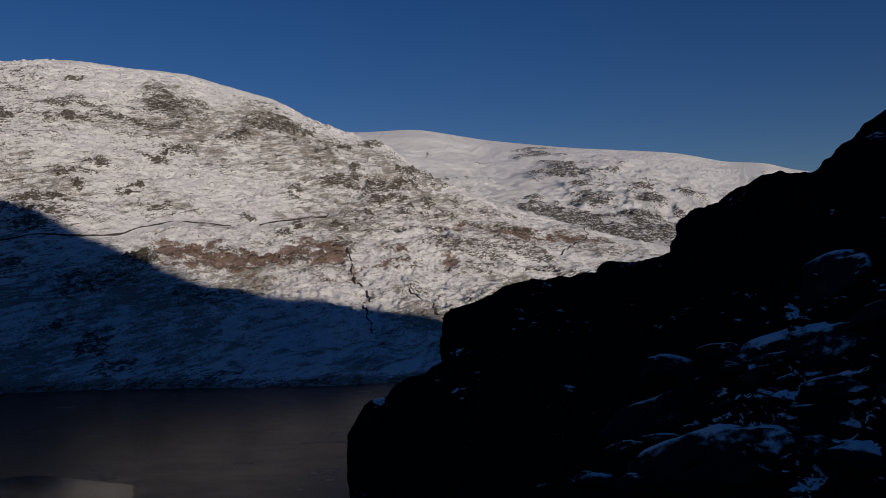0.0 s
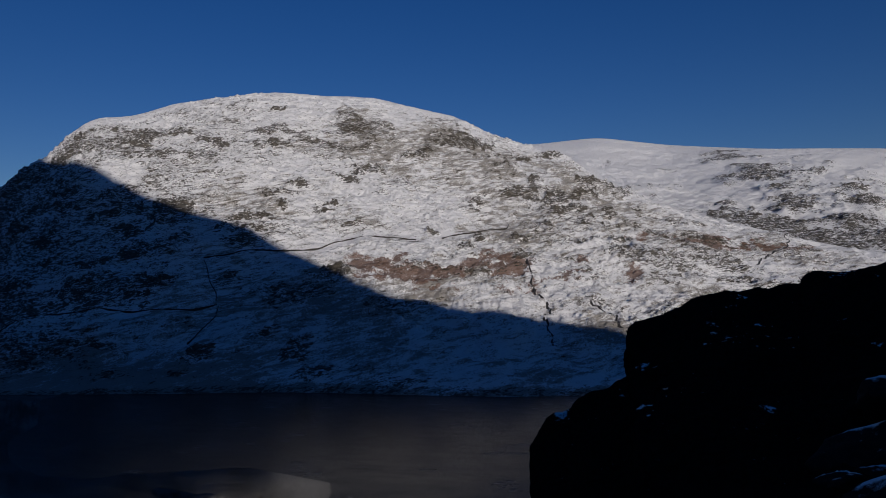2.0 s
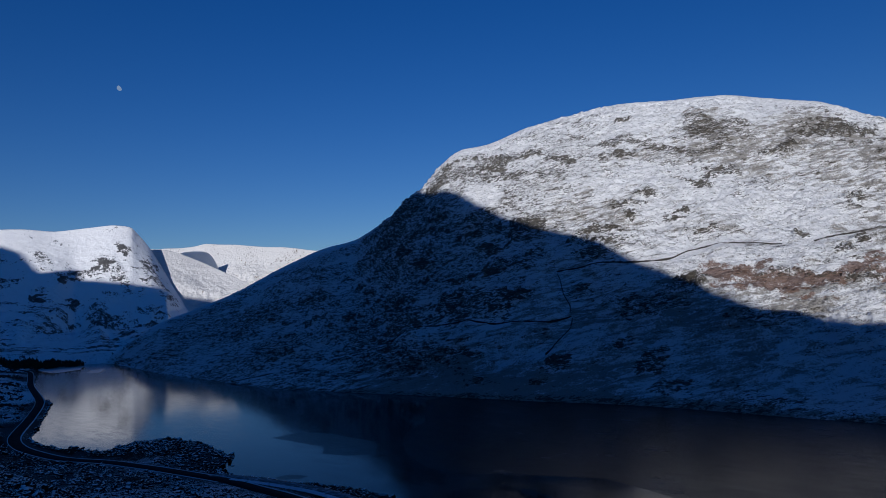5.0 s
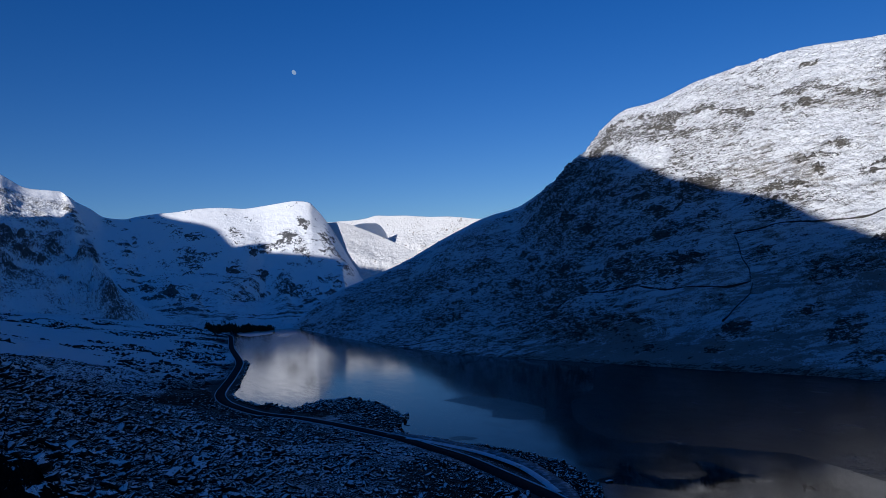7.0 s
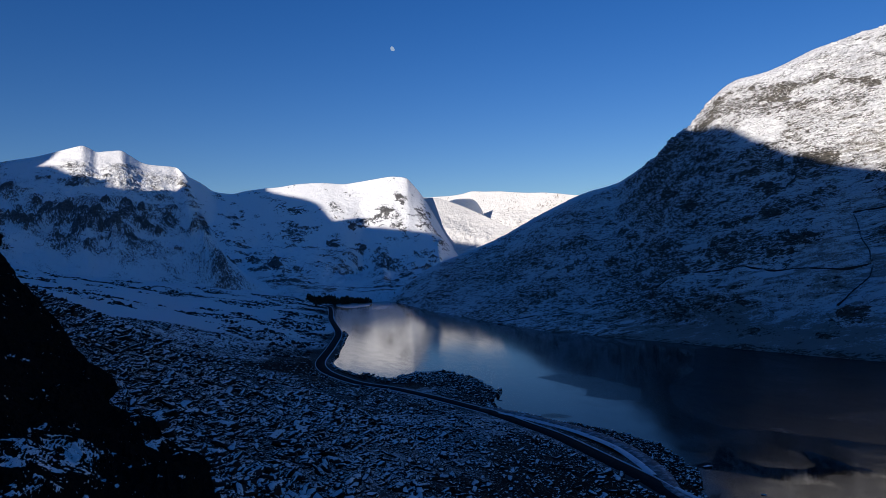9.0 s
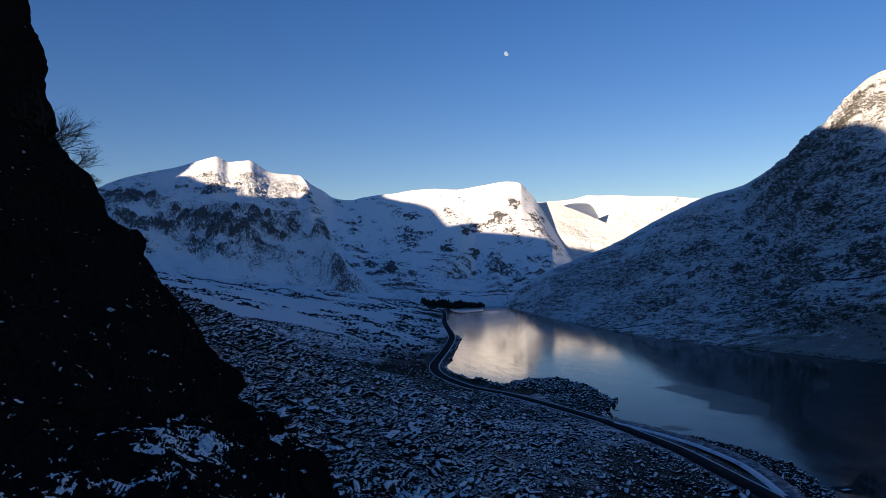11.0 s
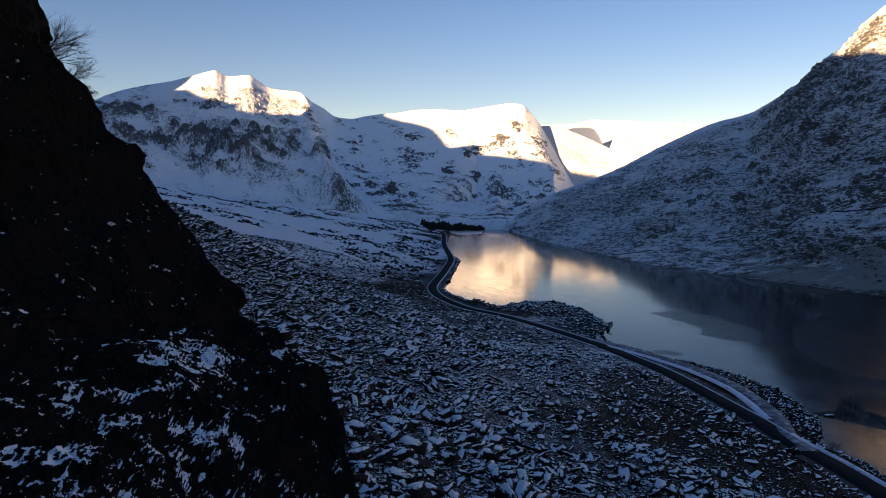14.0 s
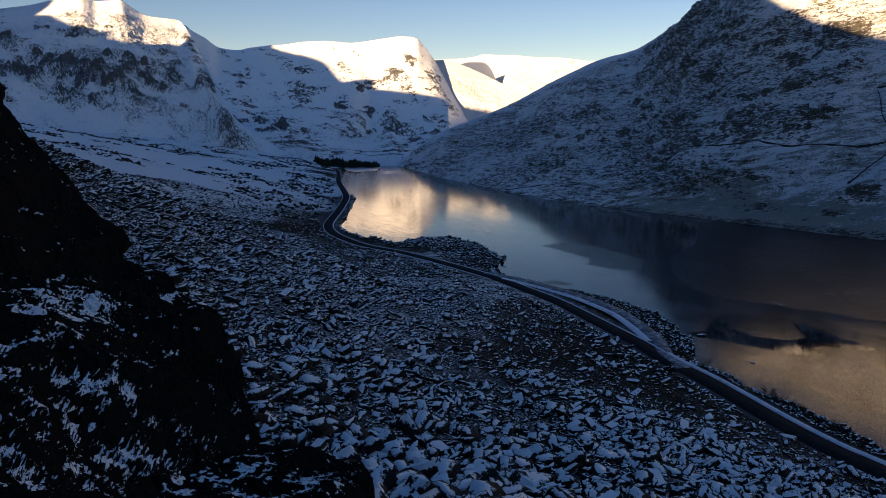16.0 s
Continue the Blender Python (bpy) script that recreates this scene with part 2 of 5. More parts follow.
def noise3(p, size, seed=0):
    """Smooth noise from -1 to 1 with features of that size."""
    q = np.asarray(p, float) / size
    i = np.floor(q).astype(np.int64)
    f = q - i
    w = f * f * f * (f * (f * 6 - 15) + 10)
    total = 0
    for a in (0, 1):
        for b in (0, 1):
            for c in (0, 1):
                k = (w[..., 0] if a else 1 - w[..., 0]) * (w[..., 1] if b else 1 - w[..., 1]) * (w[..., 2] if c else 1 - w[..., 2])
                total = total + k * lattice(i[..., 0] + a, i[..., 1] + b, i[..., 2] + c, seed)
    return total


def fractal(p, size, octaves, seed=0, gain=0.5, ridged=False):
    total, amp = 0, 1.0
    for k in range(octaves):
        n = noise3(p, size / 2 ** k, seed + 7 * k)
        total = total + amp * (1 - 2 * np.abs(n) if ridged else n)
        amp *= gain
    return total


def smooth_line(points, count):
    """Resample a polyline at even stations of its index with a soft curve."""
    pts = np.array(points, float)
    u = np.linspace(0, len(pts) - 1, count)
    i = np.clip(u.astype(int), 0, len(pts) - 2)
    f = (u - i)[:, None]
    p0, p1, p2, p3 = pts[np.maximum(i - 1, 0)], pts[i], pts[i + 1], pts[np.minimum(i + 2, len(pts) - 1)]
    m1, m2 = (p2 - p0) * 0.4, (p3 - p1) * 0.4
    return \
        p1 * (2 * f ** 3 - 3 * f * f + 1) + m1 * (f ** 3 - 2 * f * f + f) + p2 * (-2 * f ** 3 + 3 * f * f) + m2 * (f ** 3 - f * f)


def even_line(points, step):
    """Resample a polyline at even lengths, so that close stations stay close."""
    pts = smooth_line(points, len(points) * 12)
    d = np.concatenate([[0], np.cumsum(np.linalg.norm(np.diff(pts, axis=0), axis=1))])
    s = np.linspace(0, d[-1], max(2, int(d[-1] / step)))
    return np.stack([np.interp(s, d, pts[:, k]) for k in range(pts.shape[1])], 1)


def sheet(grid):
    """A mesh from a grid of points (rows, columns, 3)."""
    r, c = grid.shape[:2]
    me = bpy.data.meshes.new("sheet")
    idx = np.arange(r * c).reshape(r, c)
    quads = np.stack([idx[:-1, :-1], idx[:-1, 1:], idx[1:, 1:], idx[1:, :-1]], -1).reshape(-1, 4)
    me.vertices.add(r * c)
    me.vertices.foreach_set("co", grid.reshape(-1))
    me.loops.add(quads.size)
    me.loops.foreach_set("vertex_index", quads.reshape(-1).astype(np.int32))
    me.polygons.add(len(quads))
    me.polygons.foreach_set("loop_start", np.arange(0, quads.size, 4, dtype=np.int32))
    me.polygons.foreach_set("loop_total", np.full(len(quads), 4, np.int32))
    me.update(calc_edges=True)
    return me


def put_sheet(name, grid, material, smooth=True, parent=None, **masks):
    me = sheet(grid)
    me.materials.append(material)
    me.polygons.foreach_set("use_smooth", np.full(len(me.polygons), smooth))
    for key, values in masks.items():
        me.attributes.new(key, "FLOAT", "POINT").data.foreach_set("value", np.ascontiguousarray(np.broadcast_to(values, grid.shape[:2]), dtype=np.float32).reshape(-1))
    ob = new(name, me)
    ob.parent = parent
    return ob


def ramp(x, low, high):
    t = np.clip((x - low) / (high - low), 0, 1)
    return t * t * (3 - 2 * t)


def ends(mask, before, after):
    """Repeat a mask's outer rows for the rows that were added to its grid."""
    return np.concatenate([mask[:1]] * before + [mask] + [mask[-1:]] * after, 0)


def grid_normals(g):
    du, dv = np.gradient(g, axis=1), np.gradient(g, axis=0)
    n = np.cross(du, dv)
    n /= np.linalg.norm(n, axis=2, keepdims=True) + 1e-9
    return n * np.sign(n[..., 2:3].mean() + 1e-9)


def loft(lines, columns, rows):
    """A surface through lines that have the same number of stations; rows: how many between each two lines."""
    res = [smooth_line(l, columns) for l in lines]
    out = []
    for k in range(len(res) - 1):
        v = np.linspace(0, 1, rows[k], endpoint=k == len(res) - 2)[:, None, None]
        out.append(res[k][None] * (1 - v) + res[k + 1][None] * v)
    return np.concatenate(out, 0)


# ---------------------------------------------------------------- the mountain north of the lake
NORTH_CREST = [(-1484, 482, -7), (-1354, 547, 10), (-1356, 632, 60), (-1489, 791, 91), (-1526, 918, 128), (-1444, 974, 179), (-1381, 1030, 218), (-1343, 1067, 240), (-1292, 1103, 256), (-1129, 1034, 272), (-952, 936, 286), (-905, 937, 301), (-882, 963, 342), (-855, 994, 370), (-819, 1030, 380), (-769, 1078, 406), (-697, 1137, 426), (-630, 1185, 440), (-550, 1236, 440), (-466, 1282, 439), (-379, 1322, 417), (-311, 1348, 402), (-242, 1371, 372), (-171, 1390, 346), (-95, 1359, 311), (-23, 1325, 254), (67, 1273, 204), (170, 1210, 161), (282, 1130, 124), (379, 1040, 95), (488, 918, 57), (646, 718, 40)]
NORTH_FOOT = [(-1523, 495), (-1281, 518), (-991, 462), (-836, 444), (-718, 431), (-627, 423), (-575, 429), (-542, 431), (-513, 438), (-483, 443), (-456, 448), (-435, 451), (-415, 453), (-392, 456), (-366, 460), (-331, 464), (-290, 473), (-254, 478), (-213, 479), (-174, 477), (-136, 475), (-110, 476), (-84, 475), (-59, 478), (-34, 485), (-9, 491), (26, 497), (71, 503), (129, 516), (190, 521), (281, 528), (487, 541)]


# x, height, half width, half height
OUTCROPS = [(-646, 296, 51, 12), (-580, 277, 42, 9), (-528, 270, 38, 7), (-470, 268, 44, 7), (-432, 279, 29, 9), (-527, 349, 14, 5), (-404, 310, 20, 11), (-664, 273, 18, 7), (-757, 300, 28, 16), (-627, 184, 32, 10), (-524, 165, 36, 8), (-689, 200, 28, 7), (-399, 184, 13, 6), (-398, 169, 7, 5), (-348, 164, 11, 8), (-401, 200, 13, 3), (-361, 218, 10, 7), (-664, 143, 23, 7), (-593, 160, 27, 5), (-421, 132, 28, 3), (-419, 179, 12, 5), (-354, 233, 11, 4), (-737, 157, 21, 9), (-501, 111, 39, 4)]
OUTCROPS += [(-247, 299, 37, 22), (-283, 260, 20, 13), (-190, 179, 18, 10), (-341, 235, 22, 7), (-347, 217, 9, 8), (-173, 238, 18, 9), (-151, 199, 14, 7), (-122, 212, 10, 6), (-81, 185, 34, 19), (-122, 192, 14, 8), (-46, 222, 29, 9), (4, 215, 13, 10), (-70, 165, 18, 7), (-33, 152, 21, 7), (-4, 139, 13, 4), (-51, 116, 24, 7), (-114, 117, 15, 5), (-163, 121, 17, 4), (-237, 127, 13, 8), (-216, 136, 10, 5), (-100, 95, 16, 8), (-74, 93, 14, 6), (-179, 111, 18, 4), (-119, 293, 24, 7)]
OUTCROPS += [(-566, 163, 18, 9), (-783, 252, 20, 7), (-800, 226, 30, 7), (-653, 189, 22, 8), (-791, 160, 19, 12), (-720, 154, 31, 13), (-656, 137, 27, 7), (-810, 137, 24, 8), (-832, 106, 15, 13), (-633, 116, 20, 5), (-559, 110, 28, 5), (-541, 145, 28, 6), (-461, 79, 26, 13), (-906, 53, 33, 10), (-823, 61, 22, 9), (-747, 68, 33, 6), (-675, 60, 16, 4), (-903, 91, 29, 9), (-775, 96, 15, 6), (-700, 112, 17, 6), (-889, 127, 30, 10), (-657, 85, 22, 6), (-541, 84, 29, 5), (-751, 21, 39, 8)]
OUTCROPS += [(-32, 132, 20, 5), (16, 168, 9, 7), (-161, 262, 15, 8), (-4, 114, 15, 5), (-476, 125, 13, 6), (-579, 64, 16, 4), (-516, 65, 21, 4), (-347, 12, 13, 16), (-267, 21, 14, 6), (-233, 9, 16, 5), (-405, 12, 17, 4), (-306, 20, 10, 4), (-299, 32, 9, 3), (-453, 35, 11, 3), (-577, 34, 24, 4), (-636, 88, 20, 7), (-285, 81, 16, 9), (-425, 148, 28, 5)]
BRACKEN = [(-244, 94, 34, 16), (-214, 84, 30, 12), (-145, 95, 14, 6), (-120, 85, 20, 10), (-157, 82, 13, 7), (-181, 72, 30, 9), (-40, 84, 14, 10), (8, 75, 10, 12), (-124, 75, 24, 6), (-98, 66, 22, 7), (-60, 72, 16, 8), (90, 118, 87, 7), (150, 112, 78, 7)]
# dry stone walls in plan
WALLS = [
    [(-436, 662), (-414, 671), (-393, 685), (-356, 697), (-327, 708), (-316, 729), (-300, 741), (-282, 747), (-252, 756), (-229, 763)],
    [(-436, 662), (-425, 650), (-403, 624), (-393, 616), (-382, 602)],
    [(-382, 601), (-402, 584), (-455, 580), (-512, 575), (-569, 574), (-593, 563), (-611, 547), (-635, 529), (-645, 508)],
    [(-381, 603), (-374, 584), (-376, 563), (-375, 543)],
    [(-203, 781), (-184, 808), (-165, 834), (-142, 850), (-141, 875)],
    [(-739, 436), (-720, 444), (-703, 453), (-696, 465)]]


def line_distance(px, py, line):
    """Distance to a polyline and the side (positive: to the right of its way)."""
    best = np.full(px.shape, 1e9)
    side = np.zeros(px.shape)
    for (ax, ay), (bx, by) in zip(line[:-1], line[1:]):
        dx, dy = bx - ax, by - ay
        t = np.clip(((px - ax) * dx + (py - ay) * dy) / (dx * dx + dy * dy), 0, 1)
        d = np.hypot(px - ax - t * dx, py - ay - t * dy)
        s = (px - ax) * dy - (py - ay) * dx
        near = d < best - 1e-6
        best = np.where(near, d, best)
        side = np.where(near, np.sign(s), side)
    return best, side


def patches(g, spots, seed, size, axis=0, top=1.25):
    m = np.zeros(g.shape[:2])
    for x, z, rx, rz in spots:
        m = np.maximum(m, np.exp(-((g[..., axis] - x) / rx) ** 2 - ((g[..., 2] - z) / rz) ** 2))
    return ramp(m + fractal(g * (0.6, 0.6, 2.2), size, 5, seed, 0.8) * 0.95 * np.minimum(m * 2.5, 1), 0.1, top)


def terraces(g, height, dip, amount, seed):
    """Cut a slope into ledges along dipping beds of rock."""
    q = (g[..., 2] + fractal(g, 45, 4, seed, 0.55) * 7 + g[..., 0] * dip) / height
    f = q - np.floor(q)
    g[..., 2] += (ramp(f, 0.3, 0.75) - f) * height * amount


TRIM = [(7, -0.3), (11.5, -0.28), (13.5, 0), (35, -0.05), (37, -0.15), (41.5, -0.1), (43.5, -0.45), (45.7, -0.6), (48, -0.42), (51, -0.35), (53, -0.15), (56, -0.1), (59, 0.05)]  # bearing, degrees


def north_grid(columns=1100, rows=500):
    crest = smooth_line(NORTH_CREST, columns)
    foot = smooth_line([(x, y, 0) for x, y in NORTH_FOOT], columns)
    v = np.linspace(0, 1, rows)[:, None, None]
    g = foot[None] * (1 - v) + crest[None] * v
    prof = v[..., 0] - 0.05 * np.sin(2 * np.pi * v[..., 0])
    g[..., 2] = crest[None, :, 2] * prof
    fade = np.clip(np.minimum(v[..., 0] * 8, (1 - v[..., 0]) * 7 + 0.10), 0, 1)
    tall = np.clip(crest[None, :, 2] / 200, 0.2, 1)
    rock = patches(g, OUTCROPS, 31, 26)
    loose = ramp(fractal(g * (0.6, 1, 2.0), 60, 6, 37, 0.68) + fractal(g, 200, 2, 39) * 0.5 + 0.65 * ramp(g[..., 0], -420, -680) + 0.3 * ramp(g[..., 0], -260, -60) + 0.5 * ramp(g[..., 2], 120, 50), 0.1, 1.5) * (1 - ramp(v[..., 0], 0.80, 0.93) * 0.9)
    calm = np.full(g.shape[:2], 1e9)
    for line in WALLS:
        calm = np.minimum(calm, line_distance(g[..., 0], g[..., 1], line)[0])
    calm = ramp(calm, 3, 24)
    fern = patches(g, BRACKEN, 33, 30) * (1 - rock)
    rock = np.maximum(np.maximum(rock, loose * 0.75), ramp(v[..., 0], 0.02, 0.006) * 0.8)
    rock = np.maximum(rock, 0.55 * ramp(g[..., 0], -400, -620) * ramp(v[..., 0], 0.85, 0.6) * ramp(fractal(g, 70, 3, 41), -0.6, 0.3))
    big = fractal(g, 210, 3, 3) * 13
    gully = fractal(np.stack([g[..., 0], g[..., 1] * 0.12, g[..., 2] * 0], -1), 60, 3, 13, 0.5, True) * 2.5
    crag = fractal(g * (1, 1, 2.2), 42, 5, 11, 0.62, True) * 3.6
    small = fractal(g * (1, 1, 1.6), 12, 3, 23, 0.65, True) * 2.0
    step = rock * (2.6 + fractal(g * (1, 1, 2.5), 14, 4, 27, 0.6, True) * 2.2)
    n = grid_normals(g)
    g[..., 2] += (big + gully + (crag + small) * (0.1 + 0.9 * calm)) * fade * tall
    g += n * (step * calm * np.minimum(fade * 1.2, 1))[..., None]
    terraces(g, 5.5, 0.13, (0.22 + 0.55 * rock) * fade * calm, 61)
    # the crest's fall towards the west
    away = np.degrees(np.arctan2(-g[..., 0], g[..., 1]))
    g[..., 2] += np.radians(np.interp(away, *zip(*TRIM))) * np.hypot(g[..., 0], g[..., 1]) * ramp(v[..., 0], 0.35, 0.85)
    veg = 0.49 + fractal(g, 120, 5, 51, 0.6) * 0.2 - ramp(g[..., 0], -420, -700) * 0.3 - ramp(v[..., 0], 0.72, 0.95) * 0.42 + ramp(v[..., 0], 0.02, 0.006) * 0.3
    # the foot runs on under the water, the back falls away behind the crest
    under = g[:1].copy()
    under[..., 1] -= 14
    under[..., 2] = -4
    back1, back2 = g[-1:].copy(), g[-1:].copy()
    back1[..., :2] *= 1.12
    back1[..., 2] -= 10
    back2[..., :2] *= 1.5
    back2[..., 2] = -10
    return np.concatenate([under, g, back1, back2], 0), ends(rock, 1, 2), ends(fern, 1, 2), ends(veg, 1, 2)


g, rock, fern, veg = north_grid()
north = put_sheet("mountain", g, MAT_NORTH, rock=rock, bracken=fern, veg=veg)
tagged(north, "steep mountainside of grass and crags under thin snow above the lake", "mountain")

PLATEAU_CREST = [(-629, 2523, 562), (-451, 2561, 573), (-290, 2584, 574), (-127, 2597, 582), (-41, 2600, 576), (168, 2595, 537), (399, 2265, 450), (576, 2227, 431), (737, 2179, 409), (862, 2133, 375), (961, 2090, 361), (1044, 2049, 333), (1253, 1929, 281), (1626, 1626, 201)]
PLATEAU_SHELF = [(-423, 1698, 342), (-304, 1723, 342), (-195, 1739, 342), (-85, 1748, 313), (-27, 1750, 292), (113, 1746, 277), (304, 1723, 298), (438, 1694, 286), (561, 1658, 251), (656, 1623, 224), (731, 1590, 204), (794, 1559, 187), (953, 1468, 162), (1237, 1237, 111)]
PLATEAU_FOOT = [(-375, 1504, 415), (-271, 1538, 374), (-174, 1553, 337), (-74, 1516, 276), (-20, 1294, 221), (80, 1234, 167), (204, 1155, 120), (283, 1094, 97), (349, 1032, 80), (396, 981, 62), (431, 938, 48), (461, 904, 38), (535, 825, 27), (651, 651, 21)]
g = loft([PLATEAU_FOOT, PLATEAU_SHELF, PLATEAU_CREST], 420, [110, 100])
v = np.linspace(0, 1, len(g))[:, None]
w = np.clip(np.minimum(v * 6, (1 - v) * 5), 0.03, 1)
rock = ramp(fractal(g * (1, 0.6, 2), 60, 5, 81, 0.6) - v * 0.9 + 0.8 * np.exp(-((g[..., 0] - 330) / 150) ** 2), -0.3, 1.0)
g[..., 2] += (fractal(g, 240, 3, 5) * 12 + fractal(g, 80, 4, 8, 0.55, True) * 6 * (1 - 0.7 * v) + fractal(g, 26, 3, 88, 0.6, True) * 3.0 * (1 - 0.8 * v)) * w + rock * (4 + fractal(g, 20, 3, 83, 0.6, True) * 3) * w
terraces(g, 9, 0.06, (0.1 + 0.7 * rock) * w, 63)
cliff = np.exp(-((g[..., 0] + 20) / 70) ** 2 - ((g[..., 2] - 415) / 26) ** 2)
rock = np.maximum(rock, cliff * ramp(fractal(g * (1, 0.05, 0.05), 14, 3, 85), -0.2, 0.5))
veg = 0.34 + fractal(g, 150, 3, 86) * 0.12 - v * 0.35 + rock * 0.1
tail = g[-1:].copy()
tail[..., :2] *= 1.3
tail[..., 2] = -10
plateau = put_sheet("mountain", np.concatenate([g, tail], 0), MAT_PLATEAU, rock=ends(rock, 0, 1), veg=ends(veg, 0, 1), bracken=0.0)
tagged(plateau, "broad rounded snow-covered mountain plateau above a hanging valley", "mountain")

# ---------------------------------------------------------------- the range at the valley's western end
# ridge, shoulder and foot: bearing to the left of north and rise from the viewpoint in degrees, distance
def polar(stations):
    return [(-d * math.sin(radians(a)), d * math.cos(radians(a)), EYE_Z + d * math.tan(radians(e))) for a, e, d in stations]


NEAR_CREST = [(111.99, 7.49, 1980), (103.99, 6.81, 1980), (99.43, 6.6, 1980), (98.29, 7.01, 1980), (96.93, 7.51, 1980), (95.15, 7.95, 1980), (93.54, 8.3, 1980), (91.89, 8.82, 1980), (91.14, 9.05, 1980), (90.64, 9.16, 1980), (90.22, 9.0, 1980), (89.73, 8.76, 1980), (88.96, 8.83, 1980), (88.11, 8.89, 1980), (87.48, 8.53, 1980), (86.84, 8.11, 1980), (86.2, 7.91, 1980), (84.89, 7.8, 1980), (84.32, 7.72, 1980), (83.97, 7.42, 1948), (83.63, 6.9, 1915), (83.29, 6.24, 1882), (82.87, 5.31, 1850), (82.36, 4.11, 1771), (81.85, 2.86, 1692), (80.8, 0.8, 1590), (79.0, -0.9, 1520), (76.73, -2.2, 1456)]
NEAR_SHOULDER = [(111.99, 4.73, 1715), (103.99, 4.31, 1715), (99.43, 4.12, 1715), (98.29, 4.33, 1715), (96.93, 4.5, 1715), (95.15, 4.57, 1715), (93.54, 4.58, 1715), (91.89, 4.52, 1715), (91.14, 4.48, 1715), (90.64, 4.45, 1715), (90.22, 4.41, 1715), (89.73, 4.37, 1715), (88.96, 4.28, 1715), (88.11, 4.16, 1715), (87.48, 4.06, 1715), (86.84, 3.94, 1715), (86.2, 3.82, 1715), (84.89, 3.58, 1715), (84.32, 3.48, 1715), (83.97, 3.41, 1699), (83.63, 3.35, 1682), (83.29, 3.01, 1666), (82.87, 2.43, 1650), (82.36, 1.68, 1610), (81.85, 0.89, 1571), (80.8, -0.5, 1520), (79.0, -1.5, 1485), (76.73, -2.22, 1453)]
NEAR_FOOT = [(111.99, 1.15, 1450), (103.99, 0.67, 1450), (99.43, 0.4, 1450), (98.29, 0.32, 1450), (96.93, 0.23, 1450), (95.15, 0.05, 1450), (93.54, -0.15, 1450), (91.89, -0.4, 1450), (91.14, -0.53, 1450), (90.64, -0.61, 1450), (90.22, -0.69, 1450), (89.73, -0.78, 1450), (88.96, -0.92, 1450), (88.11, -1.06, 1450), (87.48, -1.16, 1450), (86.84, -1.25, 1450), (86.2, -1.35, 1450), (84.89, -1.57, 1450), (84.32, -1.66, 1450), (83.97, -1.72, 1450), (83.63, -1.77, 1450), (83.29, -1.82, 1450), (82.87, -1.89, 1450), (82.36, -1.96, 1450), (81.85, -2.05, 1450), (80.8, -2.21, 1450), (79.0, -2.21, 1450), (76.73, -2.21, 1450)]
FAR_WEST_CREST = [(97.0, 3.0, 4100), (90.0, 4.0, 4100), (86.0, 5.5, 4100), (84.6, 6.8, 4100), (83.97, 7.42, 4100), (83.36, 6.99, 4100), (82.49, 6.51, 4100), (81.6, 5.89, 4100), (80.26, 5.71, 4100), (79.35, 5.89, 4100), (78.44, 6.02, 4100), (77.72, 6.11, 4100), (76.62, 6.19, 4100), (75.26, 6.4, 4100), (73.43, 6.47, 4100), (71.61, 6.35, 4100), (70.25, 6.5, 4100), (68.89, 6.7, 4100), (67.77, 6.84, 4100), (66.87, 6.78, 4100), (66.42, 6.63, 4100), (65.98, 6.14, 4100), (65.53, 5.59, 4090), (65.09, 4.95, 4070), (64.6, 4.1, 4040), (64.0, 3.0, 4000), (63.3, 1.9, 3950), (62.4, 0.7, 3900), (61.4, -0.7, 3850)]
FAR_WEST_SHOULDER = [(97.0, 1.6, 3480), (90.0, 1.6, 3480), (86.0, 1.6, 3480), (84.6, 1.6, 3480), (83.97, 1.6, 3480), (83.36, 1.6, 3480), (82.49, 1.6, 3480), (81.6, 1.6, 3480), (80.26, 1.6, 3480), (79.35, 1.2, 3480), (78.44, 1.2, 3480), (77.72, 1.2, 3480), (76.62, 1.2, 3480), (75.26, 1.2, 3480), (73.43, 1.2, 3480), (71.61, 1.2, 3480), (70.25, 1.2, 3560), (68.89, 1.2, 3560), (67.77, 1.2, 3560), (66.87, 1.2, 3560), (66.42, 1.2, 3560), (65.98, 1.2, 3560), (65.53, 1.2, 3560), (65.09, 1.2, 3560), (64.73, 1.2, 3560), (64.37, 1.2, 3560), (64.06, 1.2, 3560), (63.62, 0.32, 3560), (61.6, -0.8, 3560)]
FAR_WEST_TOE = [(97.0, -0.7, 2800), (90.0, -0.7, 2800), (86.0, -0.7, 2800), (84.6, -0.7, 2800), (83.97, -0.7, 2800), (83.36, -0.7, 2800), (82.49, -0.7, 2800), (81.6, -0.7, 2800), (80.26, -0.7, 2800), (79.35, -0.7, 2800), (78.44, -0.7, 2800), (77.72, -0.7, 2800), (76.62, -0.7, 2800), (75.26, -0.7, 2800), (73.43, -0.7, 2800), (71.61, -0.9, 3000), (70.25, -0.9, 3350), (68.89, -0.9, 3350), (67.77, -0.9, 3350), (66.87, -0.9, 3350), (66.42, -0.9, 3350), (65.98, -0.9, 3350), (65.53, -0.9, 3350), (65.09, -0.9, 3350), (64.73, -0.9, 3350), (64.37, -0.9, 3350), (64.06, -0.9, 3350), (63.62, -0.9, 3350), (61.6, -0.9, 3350)]
